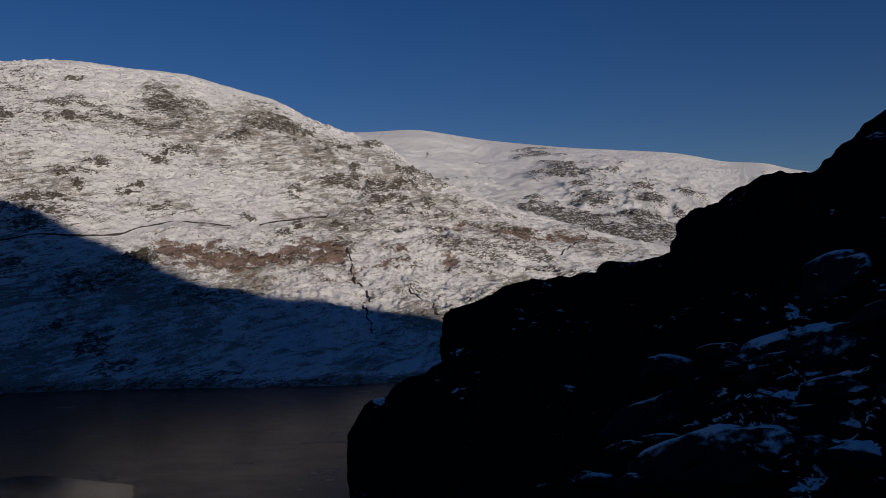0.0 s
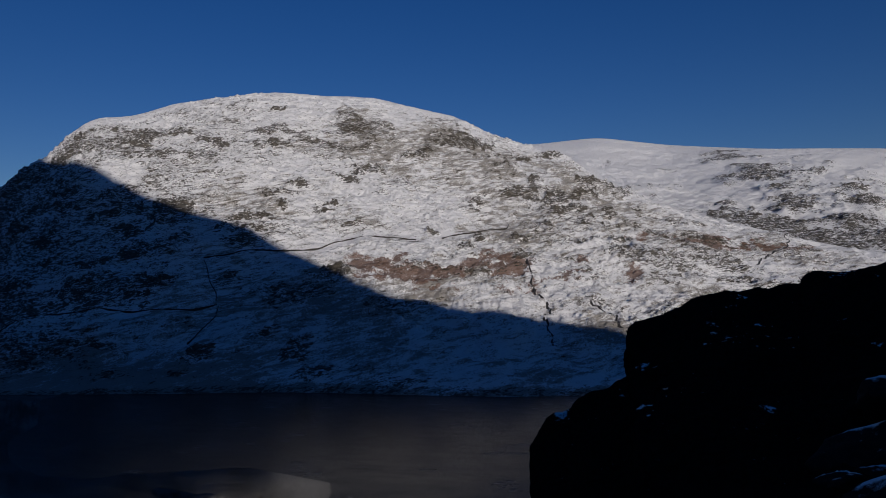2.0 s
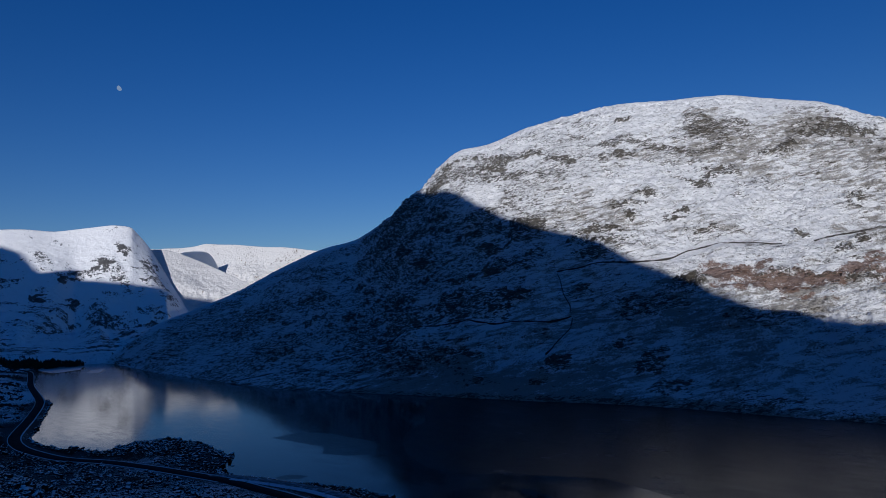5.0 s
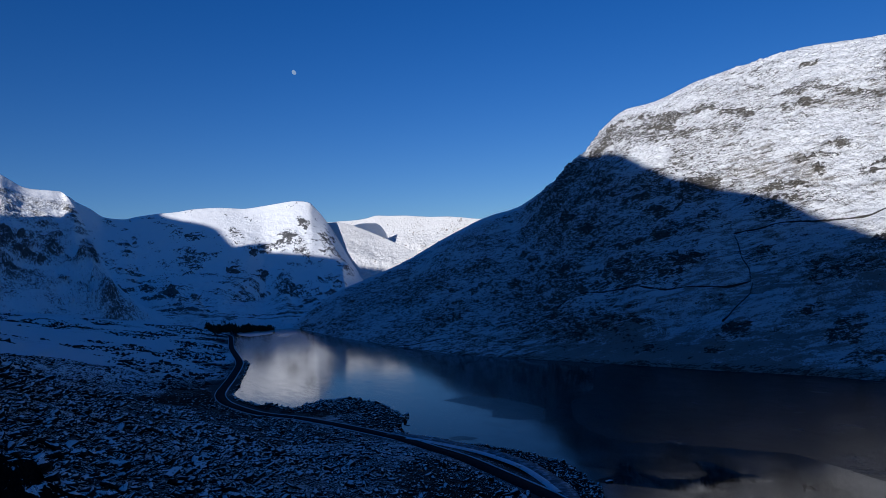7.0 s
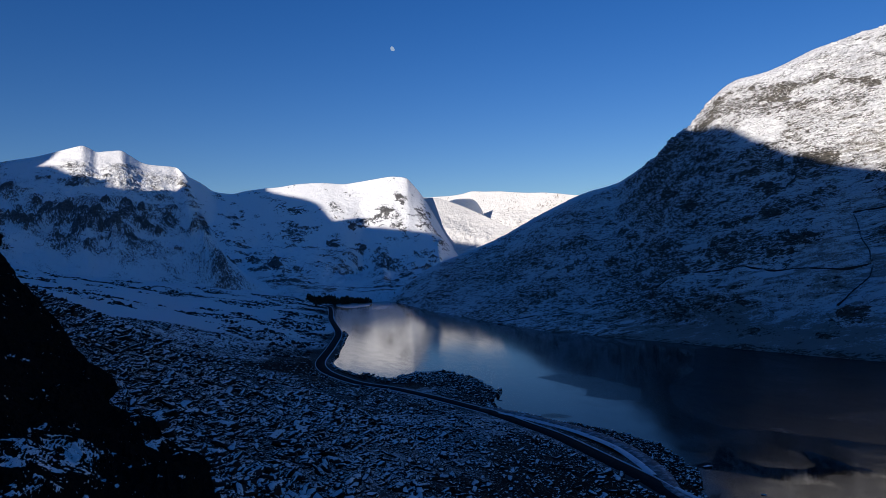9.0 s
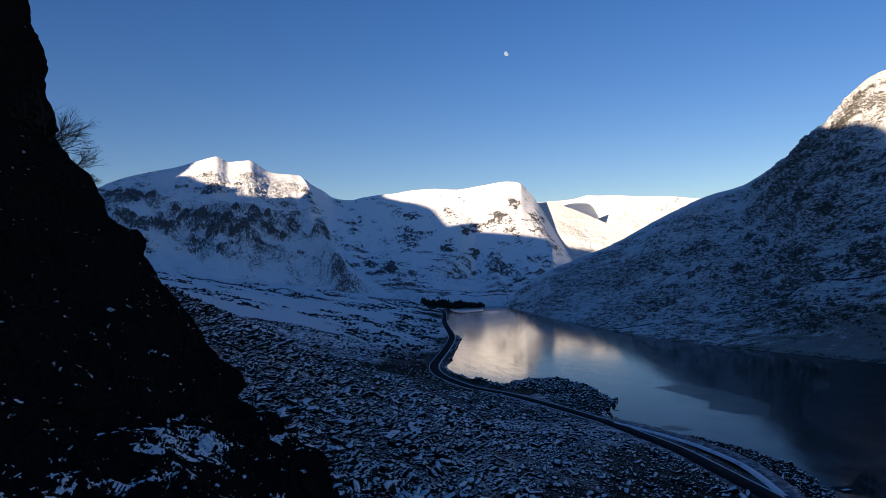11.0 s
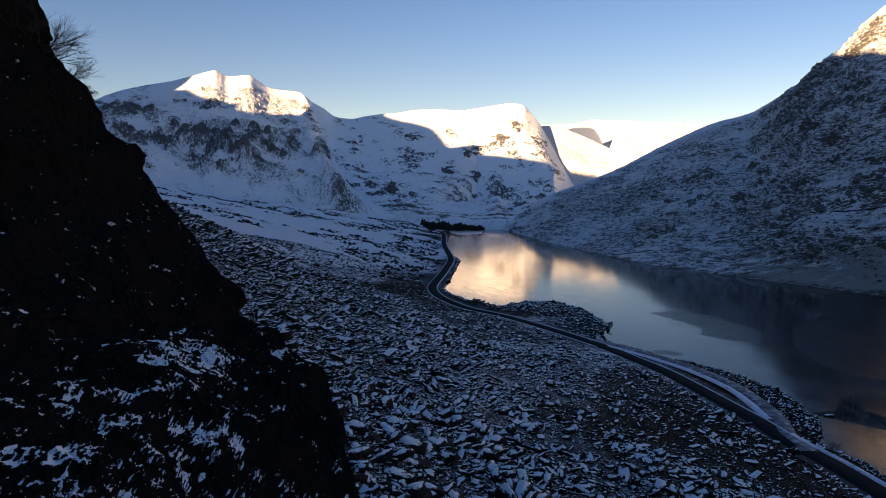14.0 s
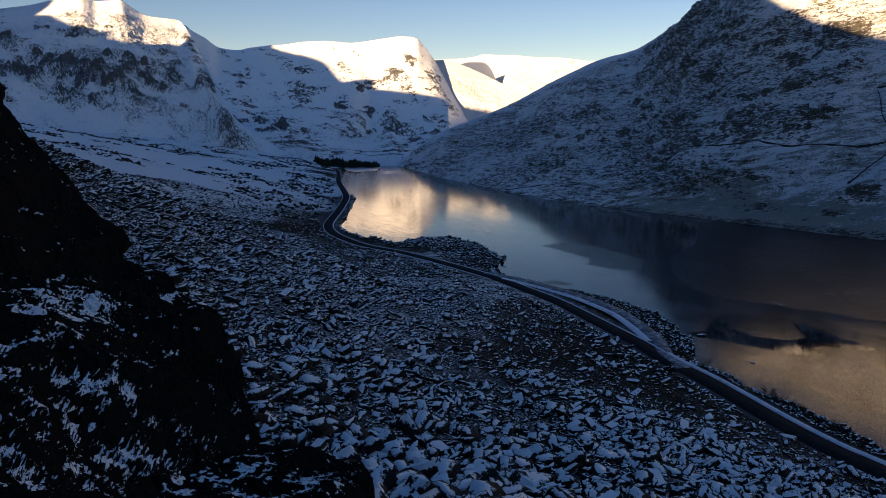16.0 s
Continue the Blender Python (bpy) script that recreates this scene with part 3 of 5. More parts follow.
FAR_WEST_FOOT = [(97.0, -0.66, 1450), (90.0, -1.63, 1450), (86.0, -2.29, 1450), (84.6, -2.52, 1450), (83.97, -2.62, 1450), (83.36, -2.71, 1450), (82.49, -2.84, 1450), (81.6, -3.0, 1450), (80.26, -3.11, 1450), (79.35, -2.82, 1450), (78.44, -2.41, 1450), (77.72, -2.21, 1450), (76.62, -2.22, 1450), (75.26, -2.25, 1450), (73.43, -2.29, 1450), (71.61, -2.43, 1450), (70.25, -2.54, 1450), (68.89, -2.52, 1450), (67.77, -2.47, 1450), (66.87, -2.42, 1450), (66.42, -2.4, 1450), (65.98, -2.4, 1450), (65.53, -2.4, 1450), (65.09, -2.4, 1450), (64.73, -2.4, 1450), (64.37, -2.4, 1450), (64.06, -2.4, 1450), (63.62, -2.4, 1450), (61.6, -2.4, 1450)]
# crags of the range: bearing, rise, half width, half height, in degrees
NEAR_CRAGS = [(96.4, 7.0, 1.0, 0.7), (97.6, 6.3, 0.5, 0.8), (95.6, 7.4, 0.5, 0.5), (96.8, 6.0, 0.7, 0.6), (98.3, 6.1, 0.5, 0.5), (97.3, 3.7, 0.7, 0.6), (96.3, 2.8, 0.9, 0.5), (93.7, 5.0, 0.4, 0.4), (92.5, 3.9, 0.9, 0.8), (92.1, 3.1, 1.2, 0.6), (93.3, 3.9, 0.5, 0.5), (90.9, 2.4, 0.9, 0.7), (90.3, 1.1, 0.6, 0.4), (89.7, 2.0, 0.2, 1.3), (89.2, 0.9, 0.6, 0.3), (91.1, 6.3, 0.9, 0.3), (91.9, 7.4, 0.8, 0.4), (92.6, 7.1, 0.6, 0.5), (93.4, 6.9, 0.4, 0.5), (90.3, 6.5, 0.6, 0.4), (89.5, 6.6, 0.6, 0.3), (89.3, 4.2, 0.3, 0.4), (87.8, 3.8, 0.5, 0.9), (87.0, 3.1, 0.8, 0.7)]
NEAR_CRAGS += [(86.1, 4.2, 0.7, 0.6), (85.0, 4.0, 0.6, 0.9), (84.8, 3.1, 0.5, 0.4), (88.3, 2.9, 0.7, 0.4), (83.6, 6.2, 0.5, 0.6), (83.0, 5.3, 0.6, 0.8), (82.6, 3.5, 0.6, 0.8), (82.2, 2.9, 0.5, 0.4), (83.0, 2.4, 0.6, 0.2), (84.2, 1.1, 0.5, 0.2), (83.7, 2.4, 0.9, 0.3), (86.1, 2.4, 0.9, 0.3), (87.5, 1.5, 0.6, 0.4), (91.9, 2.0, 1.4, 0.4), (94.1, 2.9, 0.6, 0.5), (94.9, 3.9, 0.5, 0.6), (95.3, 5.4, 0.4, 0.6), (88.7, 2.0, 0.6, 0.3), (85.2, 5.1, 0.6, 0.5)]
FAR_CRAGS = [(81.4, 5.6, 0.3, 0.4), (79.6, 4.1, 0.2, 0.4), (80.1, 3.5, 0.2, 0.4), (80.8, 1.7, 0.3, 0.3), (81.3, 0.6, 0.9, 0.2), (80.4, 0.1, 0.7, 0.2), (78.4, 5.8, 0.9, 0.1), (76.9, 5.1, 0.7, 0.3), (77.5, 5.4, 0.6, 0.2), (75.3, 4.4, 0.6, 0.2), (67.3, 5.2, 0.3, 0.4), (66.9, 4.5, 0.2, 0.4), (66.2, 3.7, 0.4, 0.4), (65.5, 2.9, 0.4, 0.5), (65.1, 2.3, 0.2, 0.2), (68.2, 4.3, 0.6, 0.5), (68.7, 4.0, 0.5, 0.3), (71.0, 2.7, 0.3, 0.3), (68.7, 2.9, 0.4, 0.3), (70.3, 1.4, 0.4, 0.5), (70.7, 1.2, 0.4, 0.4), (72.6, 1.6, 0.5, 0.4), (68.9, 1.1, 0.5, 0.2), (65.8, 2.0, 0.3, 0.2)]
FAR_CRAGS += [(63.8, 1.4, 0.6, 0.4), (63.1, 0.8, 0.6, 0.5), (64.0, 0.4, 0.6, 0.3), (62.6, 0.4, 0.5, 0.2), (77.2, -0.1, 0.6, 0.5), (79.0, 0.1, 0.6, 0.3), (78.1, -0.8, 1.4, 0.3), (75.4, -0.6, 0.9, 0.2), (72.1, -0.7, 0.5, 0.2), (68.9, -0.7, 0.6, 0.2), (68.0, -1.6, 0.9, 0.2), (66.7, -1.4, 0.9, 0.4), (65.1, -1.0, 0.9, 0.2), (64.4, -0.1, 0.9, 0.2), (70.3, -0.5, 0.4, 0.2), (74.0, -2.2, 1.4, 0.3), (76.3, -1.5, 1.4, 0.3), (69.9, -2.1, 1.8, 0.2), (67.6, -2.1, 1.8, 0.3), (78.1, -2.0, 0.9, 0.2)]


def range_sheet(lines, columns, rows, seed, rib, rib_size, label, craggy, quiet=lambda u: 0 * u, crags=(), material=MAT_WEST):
    g = loft(lines, columns, rows)
    n = len(g)
    v = np.linspace(0, 1, n)[:, None]
    w = np.clip(np.minimum(v * 5, (1 - v) * 2.0), 0.02, 1)
    along = np.concatenate([[0], np.cumsum(np.linalg.norm(np.diff(g[-1], axis=0), axis=1))])[None]
    p = np.stack([along + v * 0, v * 500 + along * 0, v * 0 + along * 0], -1)
    p = p + fractal(p, 300, 2, seed + 3)[..., None] * 60
    ribs = fractal(p * (1, 0.35, 1), rib_size, 5, seed, 0.5, True) * rib * (1 - quiet(along / along.max()))
    lumps = fractal(g, 160, 5, seed + 5, 0.55) * 12
    rock = ramp(fractal(g * (1, 1, 0.8), 90, 5, seed + 7, 0.6) + (ribs / rib) * 0.25 + craggy(along / along.max(), v), -0.5, 1.2)
    share = along / along.max()
    far = np.hypot(g[..., 0], g[..., 1])
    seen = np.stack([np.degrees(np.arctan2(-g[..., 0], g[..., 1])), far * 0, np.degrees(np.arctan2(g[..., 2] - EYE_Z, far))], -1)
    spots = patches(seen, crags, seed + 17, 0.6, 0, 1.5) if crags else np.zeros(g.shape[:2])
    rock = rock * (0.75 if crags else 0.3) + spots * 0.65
    rock = rock * ramp(share, 1, 0.86) if crags else rock
    w = w * ramp(share, 0, 0.03) * ramp(share, 1, 0.9 if crags else 0.97)
    w = w * np.clip(grid_normals(g)[..., 2] * 1.7, 0.12, 1) * (1 - 0.8 * quiet(along / along.max()))
    g[..., 2] += fractal(g, 45, 4, seed + 13, 0.6, True) * 4 * w + ribs * np.minimum(w, ramp(share, 1, 0.9)) * np.minimum(1, np.clip((0.75 - v) * 2.3, 0.01, 1)) + lumps * w * 0.7 + rock * 8 * w * (1 + fractal(g, 40, 3, seed + 9, 0.6, True))
    veg = 0.0 + ramp(v, 0.45, 0.05) * 0.32 + fractal(g, 180, 3, seed + 11) * 0.10
    first = g[:1].copy()
    first[..., :2] *= 0.96
    first[..., 2] = -12
    tail = g[-1:].copy()
    tail[..., :2] *= 1.2
    tail[..., 2] = -10
    ob = put_sheet("mountain", np.concatenate([first, g, tail], 0), material, rock=ends(rock, 1, 1), veg=ends(veg, 1, 1), bracken=0.0)
    return tagged(ob, label, "mountain")


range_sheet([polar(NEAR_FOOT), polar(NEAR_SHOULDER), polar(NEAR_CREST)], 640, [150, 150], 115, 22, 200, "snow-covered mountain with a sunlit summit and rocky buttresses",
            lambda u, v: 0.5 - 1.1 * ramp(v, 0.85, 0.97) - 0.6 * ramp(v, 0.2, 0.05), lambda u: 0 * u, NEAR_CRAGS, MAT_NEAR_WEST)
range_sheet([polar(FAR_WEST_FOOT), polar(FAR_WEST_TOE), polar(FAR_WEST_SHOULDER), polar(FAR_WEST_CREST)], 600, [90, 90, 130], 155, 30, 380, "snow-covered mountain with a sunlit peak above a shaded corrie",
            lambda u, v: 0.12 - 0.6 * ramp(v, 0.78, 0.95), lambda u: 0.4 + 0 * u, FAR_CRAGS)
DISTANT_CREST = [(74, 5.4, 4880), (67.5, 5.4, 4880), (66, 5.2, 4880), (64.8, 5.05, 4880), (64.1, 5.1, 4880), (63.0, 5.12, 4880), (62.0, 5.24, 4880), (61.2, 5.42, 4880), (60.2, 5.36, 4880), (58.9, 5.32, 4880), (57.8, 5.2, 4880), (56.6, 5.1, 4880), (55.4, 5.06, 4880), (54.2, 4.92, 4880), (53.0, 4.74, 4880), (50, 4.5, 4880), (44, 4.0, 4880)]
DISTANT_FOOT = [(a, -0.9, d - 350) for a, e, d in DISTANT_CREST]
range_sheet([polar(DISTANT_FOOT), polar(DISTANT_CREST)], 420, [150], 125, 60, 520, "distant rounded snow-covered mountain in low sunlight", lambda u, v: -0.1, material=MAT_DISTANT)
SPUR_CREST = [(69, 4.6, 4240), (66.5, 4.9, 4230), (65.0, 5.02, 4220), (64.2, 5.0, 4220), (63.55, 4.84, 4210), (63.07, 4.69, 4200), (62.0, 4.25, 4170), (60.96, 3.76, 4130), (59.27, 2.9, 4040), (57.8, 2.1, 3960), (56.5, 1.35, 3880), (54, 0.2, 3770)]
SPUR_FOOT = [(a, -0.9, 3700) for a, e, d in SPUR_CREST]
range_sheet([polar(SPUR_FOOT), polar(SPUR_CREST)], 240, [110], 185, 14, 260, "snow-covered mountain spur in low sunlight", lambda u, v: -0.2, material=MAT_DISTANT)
# near-upright sheet added facing away from the sun, to form the shaded patch
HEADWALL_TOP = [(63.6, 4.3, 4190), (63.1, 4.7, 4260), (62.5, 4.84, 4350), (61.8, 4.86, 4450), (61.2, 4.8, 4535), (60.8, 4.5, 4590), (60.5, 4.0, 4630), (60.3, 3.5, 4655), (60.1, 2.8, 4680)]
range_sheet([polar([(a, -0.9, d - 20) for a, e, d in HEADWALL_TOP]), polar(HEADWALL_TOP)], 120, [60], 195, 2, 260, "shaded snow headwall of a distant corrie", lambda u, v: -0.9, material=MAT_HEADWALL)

# ---------------------------------------------------------------- the mass behind, which shades the valley
# out of view; crest heights are set so its shadow edge crosses the peaks
SHADE_CREST = [(2600, -500, 60), (1400, -500, 130), (900, -500, 230), (684, -500, 313), (655, -500, 318), (618, -500, 325), (564, -500, 333), (510, -500, 345), (469, -500, 361), (429, -500, 392), (354, -500, 443), (309, -500, 464), (223, -500, 496), (174, -500, 525), (104, -500, 571), (31, -500, 603), (-29, -505, 663), (-129, -560, 713), (-400, -1100, 800), (-560, -1490, 815), (-700, -1500, 815), (-770, -1500, 765), (-798, -1500, 667), (-825, -1500, 668), (-845, -1500, 664), (-882, -1500, 686), (-909, -1500, 675), (-969, -1500, 682), (-1023, -1500, 691), (-1097, -1500, 672), (-1116, -1500, 645), (-1172, -1500, 612), (-1215, -1500, 960), (-1308, -1500, 998), (-1540, -1500, 981), (-1661, -1500, 972), (-1752, -1500, 968), (-1795, -1500, 1012), (-1832, -1500, 1014), (-1895, -1500, 962), (-2014, -1500, 1015), (-2111, -1500, 1060), (-2222, -1500, 1079), (-2370, -1500, 1086), (-2489, -1500, 1100), (-2560, -1500, 1140), (-2800, -1500, 1150), (-3300, -1500, 1100)]
foot_n = [(x, y * 0.55, 60 if x < 500 else 20) for x, y, z in SHADE_CREST]
foot_s = [(x, y - 600, -10) for x, y, z in SHADE_CREST]
g = loft([foot_n, SHADE_CREST, foot_s], 760, [40, 30])
g[..., 2] += fractal(g, 120, 4, 91, 0.5, True) * 8 * np.clip(np.abs(np.arange(len(g)) - 40) / 20, 0, 1)[:, None]
behind = put_sheet("mountain", g, MAT_WEST, rock=0.35, veg=0.2, bracken=0.0)
tagged(behind, "high snow-covered mountain ridge out of view, its crest shaped to shade the valley", "mountain")

# ---------------------------------------------------------------- ground, lake
SHORE = [(-1420, 470), (-1350, 425), (-896, 278), (-748, 247), (-590, 185), (-542, 165), (-503, 161), (-462, 165), (-447, 178), (-458, 198), (-453, 222), (-411, 223), (-358, 211), (-338, 191), (-316, 188), (-302, 194), (-279, 196), (-262, 203), (-246, 206), (-226, 206), (-206, 199), (-188, 191), (-169, 173), (-162, 175), (-144, 172), (-131, 173), (-119, 170), (-108, 169), (-98, 165), (-60, 166), (60, 172), (300, 190), (600, 230)]
ROAD = [(-1330, 380), (-1200, 366), (-953, 292), (-754, 239), (-629, 192), (-541, 156), (-489, 145), (-433, 147), (-396, 159), (-361, 166), (-327, 171), (-302, 174), (-276, 174), (-252, 174), (-227, 171), (-206, 168), (-186, 165), (-169, 161), (-152, 159), (-136, 156), (-122, 153), (-110, 151), (-100, 150), (-89, 150), (-60, 146), (60, 150), (300, 170)]


LAND = [(-40, 62, 38), (-65, 38, 38), (-75, 15, 42), (0, 0, 68), (0, 60, 44), (60, 90, 40), (150, 100, 45), (300, 100, 40),
        (-318, -31, 83), (-400, 0, 66), (-449, 31, 53), (-477, 52, 41), (-512, 93, 34), (-650, 80, 27), (-600, -50, 55),
        (-700, 24, 46), (-1400, 49, 63), (-1383, 219, 36), (-1000, 130, 33), (-1390, -130, 90), (0, -120, 150), (-200, -150, 150), (-300, -200, 160),
        (-600, -300, 150), (-1400, -400, 170), (-150, 60, 27), (-250, 60, 32), (-330, 60, 36), (-200, -20, 68), (-120, 0, 52), (-1700, 300, 50), (-1700, -300, 150), (300, -200, 160)]
LAND += [(x, y, 4) for x, y in ROAD[2::3]]


def land_height(px, py):
    c = np.array(LAND, float)

    def kernel(r2):
        return r2 * np.log(r2 + 1e-9) * 0.5

    n = len(c)
    a = np.zeros((n + 3, n + 3))
    xy = c[:, :2] / 100
    a[:n, :n] = kernel(((xy[:, None] - xy[None]) ** 2).sum(2)) + np.eye(n) * 0.02
    a[:n, n:], a[n:, :n] = np.c_[np.ones(n), xy], np.c_[np.ones(n), xy].T
    w = np.linalg.solve(a, np.r_[c[:, 2], 0, 0, 0])
    z = w[n] + w[n + 1] * px / 100 + w[n + 2] * py / 100
    for k in range(n):
        z = z + w[k] * kernel((px / 100 - xy[k, 0]) ** 2 + (py / 100 - xy[k, 1]) ** 2)
    return z


def inside(px, py, poly):
    """Whether points lie inside a closed outline."""
    odd = np.zeros(px.shape, bool)
    for (ax, ay), (bx, by) in zip(poly, poly[1:] + poly[:1]):
        if ay != by:
            odd ^= ((ay > py) != (by > py)) & (px < (bx - ax) * (py - ay) / (by - ay) + ax)
    return odd


BASIN = SHORE + [(900, 300), (900, 900), (-1500, 900), (-1500, 560)]


def ground_height(px, py):
    z = np.clip(land_height(px, py), -3, 190)
    p = np.stack([px, py, px * 0], -1)
    rd, _ = line_distance(px, py, ROAD)
    rough = np.clip((rd - 5) / 20, 0, 1)
    near = ramp(px + 0.3 * py, -700, -560)
    z = z + (fractal(p, 60, 2, 41) * (3.2 - 1.2 * near) + fractal(p, 11, 3, 43, 0.6) * 0.6 * near) * rough
    low = 2.9 + 0.18 * np.maximum(rd - 4, 0) + 0.3 * np.maximum(rd - 70, 0)
    z = z + (np.minimum(z, low) - z) * ramp(px, -170, -240) * ramp(px, -1250, -1100)
    z = z + (3.0 - z) * ramp(rd, 12, 5)
    sd, _ = line_distance(px, py, SHORE)
    wob = fractal(p, 14, 3, 47) * 1.5
    inland = np.where(inside(px, py, BASIN), -sd, sd) + wob
    bank = np.maximum(inland, 0)
    z = np.clip(z, np.minimum(0.3 + 0.06 * bank, 3.0), 0.32 * bank + 0.02 * bank ** 1.5)
    z = np.where(inland > 0, z, np.maximum(0.35 * inland, -4))
    out = ramp(np.hypot(px + 300, py), 1700, 2500)
    return z * (1 - out) + 5 * out * (py < 300) - 4 * out * (py >= 300)


def spaced(low, high, fine_low, fine_high, fine, mid_low, mid_high, mid):
    a = np.arange(fine_low, fine_high, fine)
    left = np.arange(mid_low, fine_low, mid)
    right = np.arange(fine_high, mid_high, mid)
    l2 = mid_low - np.geomspace(mid * 2, mid_low - low, 24)[::-1] if mid_low > low else []
    r2 = mid_high + np.geomspace(mid * 2, high - mid_high, 24)
    return np.concatenate([l2, left, a, right, r2])


gx, gy = np.meshgrid(spaced(-4800, 4800, -620, 0, 1.7, -1500, 200, 7), spaced(-4800, 4800, -45, 235, 1.7, -320, 480, 7))
gg = np.stack([gx, gy, ground_height(gx, gy)], -1)
valley = ramp(gx + 0.3 * gy, -500, -640)  # the snowy valley floor past the brow
road_off, _ = line_distance(gx, gy, ROAD)
shore_off, _ = line_distance(gx, gy, SHORE)
turf = ramp(fractal(gg, 45, 4, 53, 0.6) + ramp(road_off, 70, 15) * 0.55, 0.25, 0.6) * (1 - valley) * ramp(road_off, 4, 9)
stony = np.clip(0.72 - 0.15 * ramp(np.hypot(gx, gy), 120, 260) * ramp(road_off, 30, 80) + fractal(gg, 55, 3, 55) * 0.2 - valley * 0.40 + valley * fractal(gg, 70, 3, 56, 0.6) * 0.3 + ramp(gy, 90, 260) * ramp(gx, -760, -980) * 0.15 + ramp(shore_off, 34, 8) * 0.3, 0, 1)
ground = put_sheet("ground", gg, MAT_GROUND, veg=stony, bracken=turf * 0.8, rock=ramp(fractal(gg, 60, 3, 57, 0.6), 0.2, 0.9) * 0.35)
tagged(ground, "rough hillside of heather and stones dusted with snow", "ground", kind="structure")

DULL_ICE = [[(-345, 350), (-318, 303), (-283, 272), (-250, 254), (-226, 252), (-208, 264), (-190, 271), (-165, 281), (-140, 273), (-118, 265), (-112, 252), (-104, 225), (-95, 195), (-85, 160), (300, 160), (700, 200), (700, 600), (-420, 600), (-420, 430)], [(-391, 258), (-391, 278), (-366, 287), (-340, 284), (-319, 283), (-294, 260), (-307, 249), (-323, 246), (-337, 258), (-363, 258)], [(-298, 198), (-297, 206), (-286, 209), (-285, 203), (-291, 197)]]
POOLS = [[(-196, 196), (-195, 206), (-207, 223), (-205, 227), (-194, 217), (-180, 216), (-171, 224), (-171, 232), (-182, 240), (-186, 243), (-184, 247), (-175, 245), (-164, 242), (-159, 244), (-149, 241), (-153, 235), (-161, 229), (-162, 224), (-154, 218), (-160, 210), (-173, 205), (-185, 200), (-192, 196)], [(-141, 244), (-142, 249), (-139, 247), (-135, 241), (-136, 236)]]
# ice patches at the lake head whose reflected sky brightness is put into colour
ICE_GLARE = [[(-1299, 404), (-1338, 454), (-1301, 483), (-1203, 441), (-1176, 389)], [(-1128, 419), (-1193, 459), (-1156, 462), (-1092, 428)]]
lx, ly = np.meshgrid(np.concatenate([np.arange(-1500, -450, 8), np.arange(-450, -60, 1.2), np.arange(-60, 901, 20)]), np.concatenate([np.arange(60, 150, 15), np.arange(150, 320, 1.2), np.arange(320, 641, 6)]))


def sheet_mask(polys, soft):
    out = np.zeros(lx.shape)
    for poly in polys:
        d, _ = line_distance(lx, ly, poly + poly[:1])
        out = np.maximum(out, np.clip(0.5 + np.where(inside(lx, ly, poly), d, -d) / soft, 0, 1))
    return out


lake = put_sheet("water", np.stack([lx, ly, lx * 0], -1), MAT_LAKE, dull=sheet_mask(DULL_ICE, 6), pool=sheet_mask(POOLS, 5), grain=ramp(lx + 0.3 * ly, -270, -170), ice_glare=sheet_mask(ICE_GLARE, 30))
tagged(lake, "partly frozen mountain lake reflecting the sunlit slope", "lake", kind="structure")


# ---------------------------------------------------------------- crags beside the camera
def crag(edge, near, near_lift, back, columns, rows, seed, size, rough, jointed=0.0):
    """A rock face from its far edge towards the viewer, with a back that falls away behind the edge."""
    e = np.array(edge, float)
    eye = np.array([0, 0, EYE_Z])
    n1 = np.array([near(k / (len(e) - 1), p) for k, p in enumerate(e)])
    b1 = e + (e - eye) * np.array([0.5, 0.5, 0]) + np.array(back)
    mid = (e + n1) / 2 + np.array(near_lift)
    g = loft([b1, e, mid, n1], columns, rows)
    n = grid_normals(g)
    joints = np.floor(fractal(g * (1, 1, 0.25), 3.0, 2, seed + 50, 0.5) * 3 + 0.5) / 3
    blocks = np.floor(fractal(g * (1, 1, 0.7), 2.2, 3, seed + 40, 0.6) * 4) / 4
    return g + n * ((fractal(g, size, 5, seed, 0.55, True) - 0.63) * rough + blocks * 0.16 + joints * jointed)[..., None]


CRAG_W_EDGE = [(-53, -15, 126), (-51.7, -12.7, 108.3), (-50.5, -11.5, 98.2), (-49.7, -11.1, 94.3), (-48.9, -10.3, 90.5), (-48.3, -10.1, 88.9), (-47.5, -8.7, 86.8), (-47.2, -7.7, 85.7), (-46.2, -6.4, 83.2), (-46, -5.1, 82.4), (-45.3, -4.9, 81.1), (-44.5, -4.2, 79.6), (-42.6, -2.4, 77.5), (-40.6, -1, 75.5), (-39.4, 0.4, 74.4), (-38.2, 0.5, 73.4), (-37.1, 2.1, 72.9), (-35.2, 3, 72), (-33.1, 4.1, 71.3), (-30.4, 4.1, 70.4), (-27.9, 4.2, 69.5), (-25, 3.9, 68.6), (-24.4, 3.8, 68.4), (-23.3, 5.1, 68.3), (-21, 6.5, 68.3), (-19.8, 6.4, 68.3), (-17.7, 5.9, 67.4), (-14.2, 4.9, 66.5)]
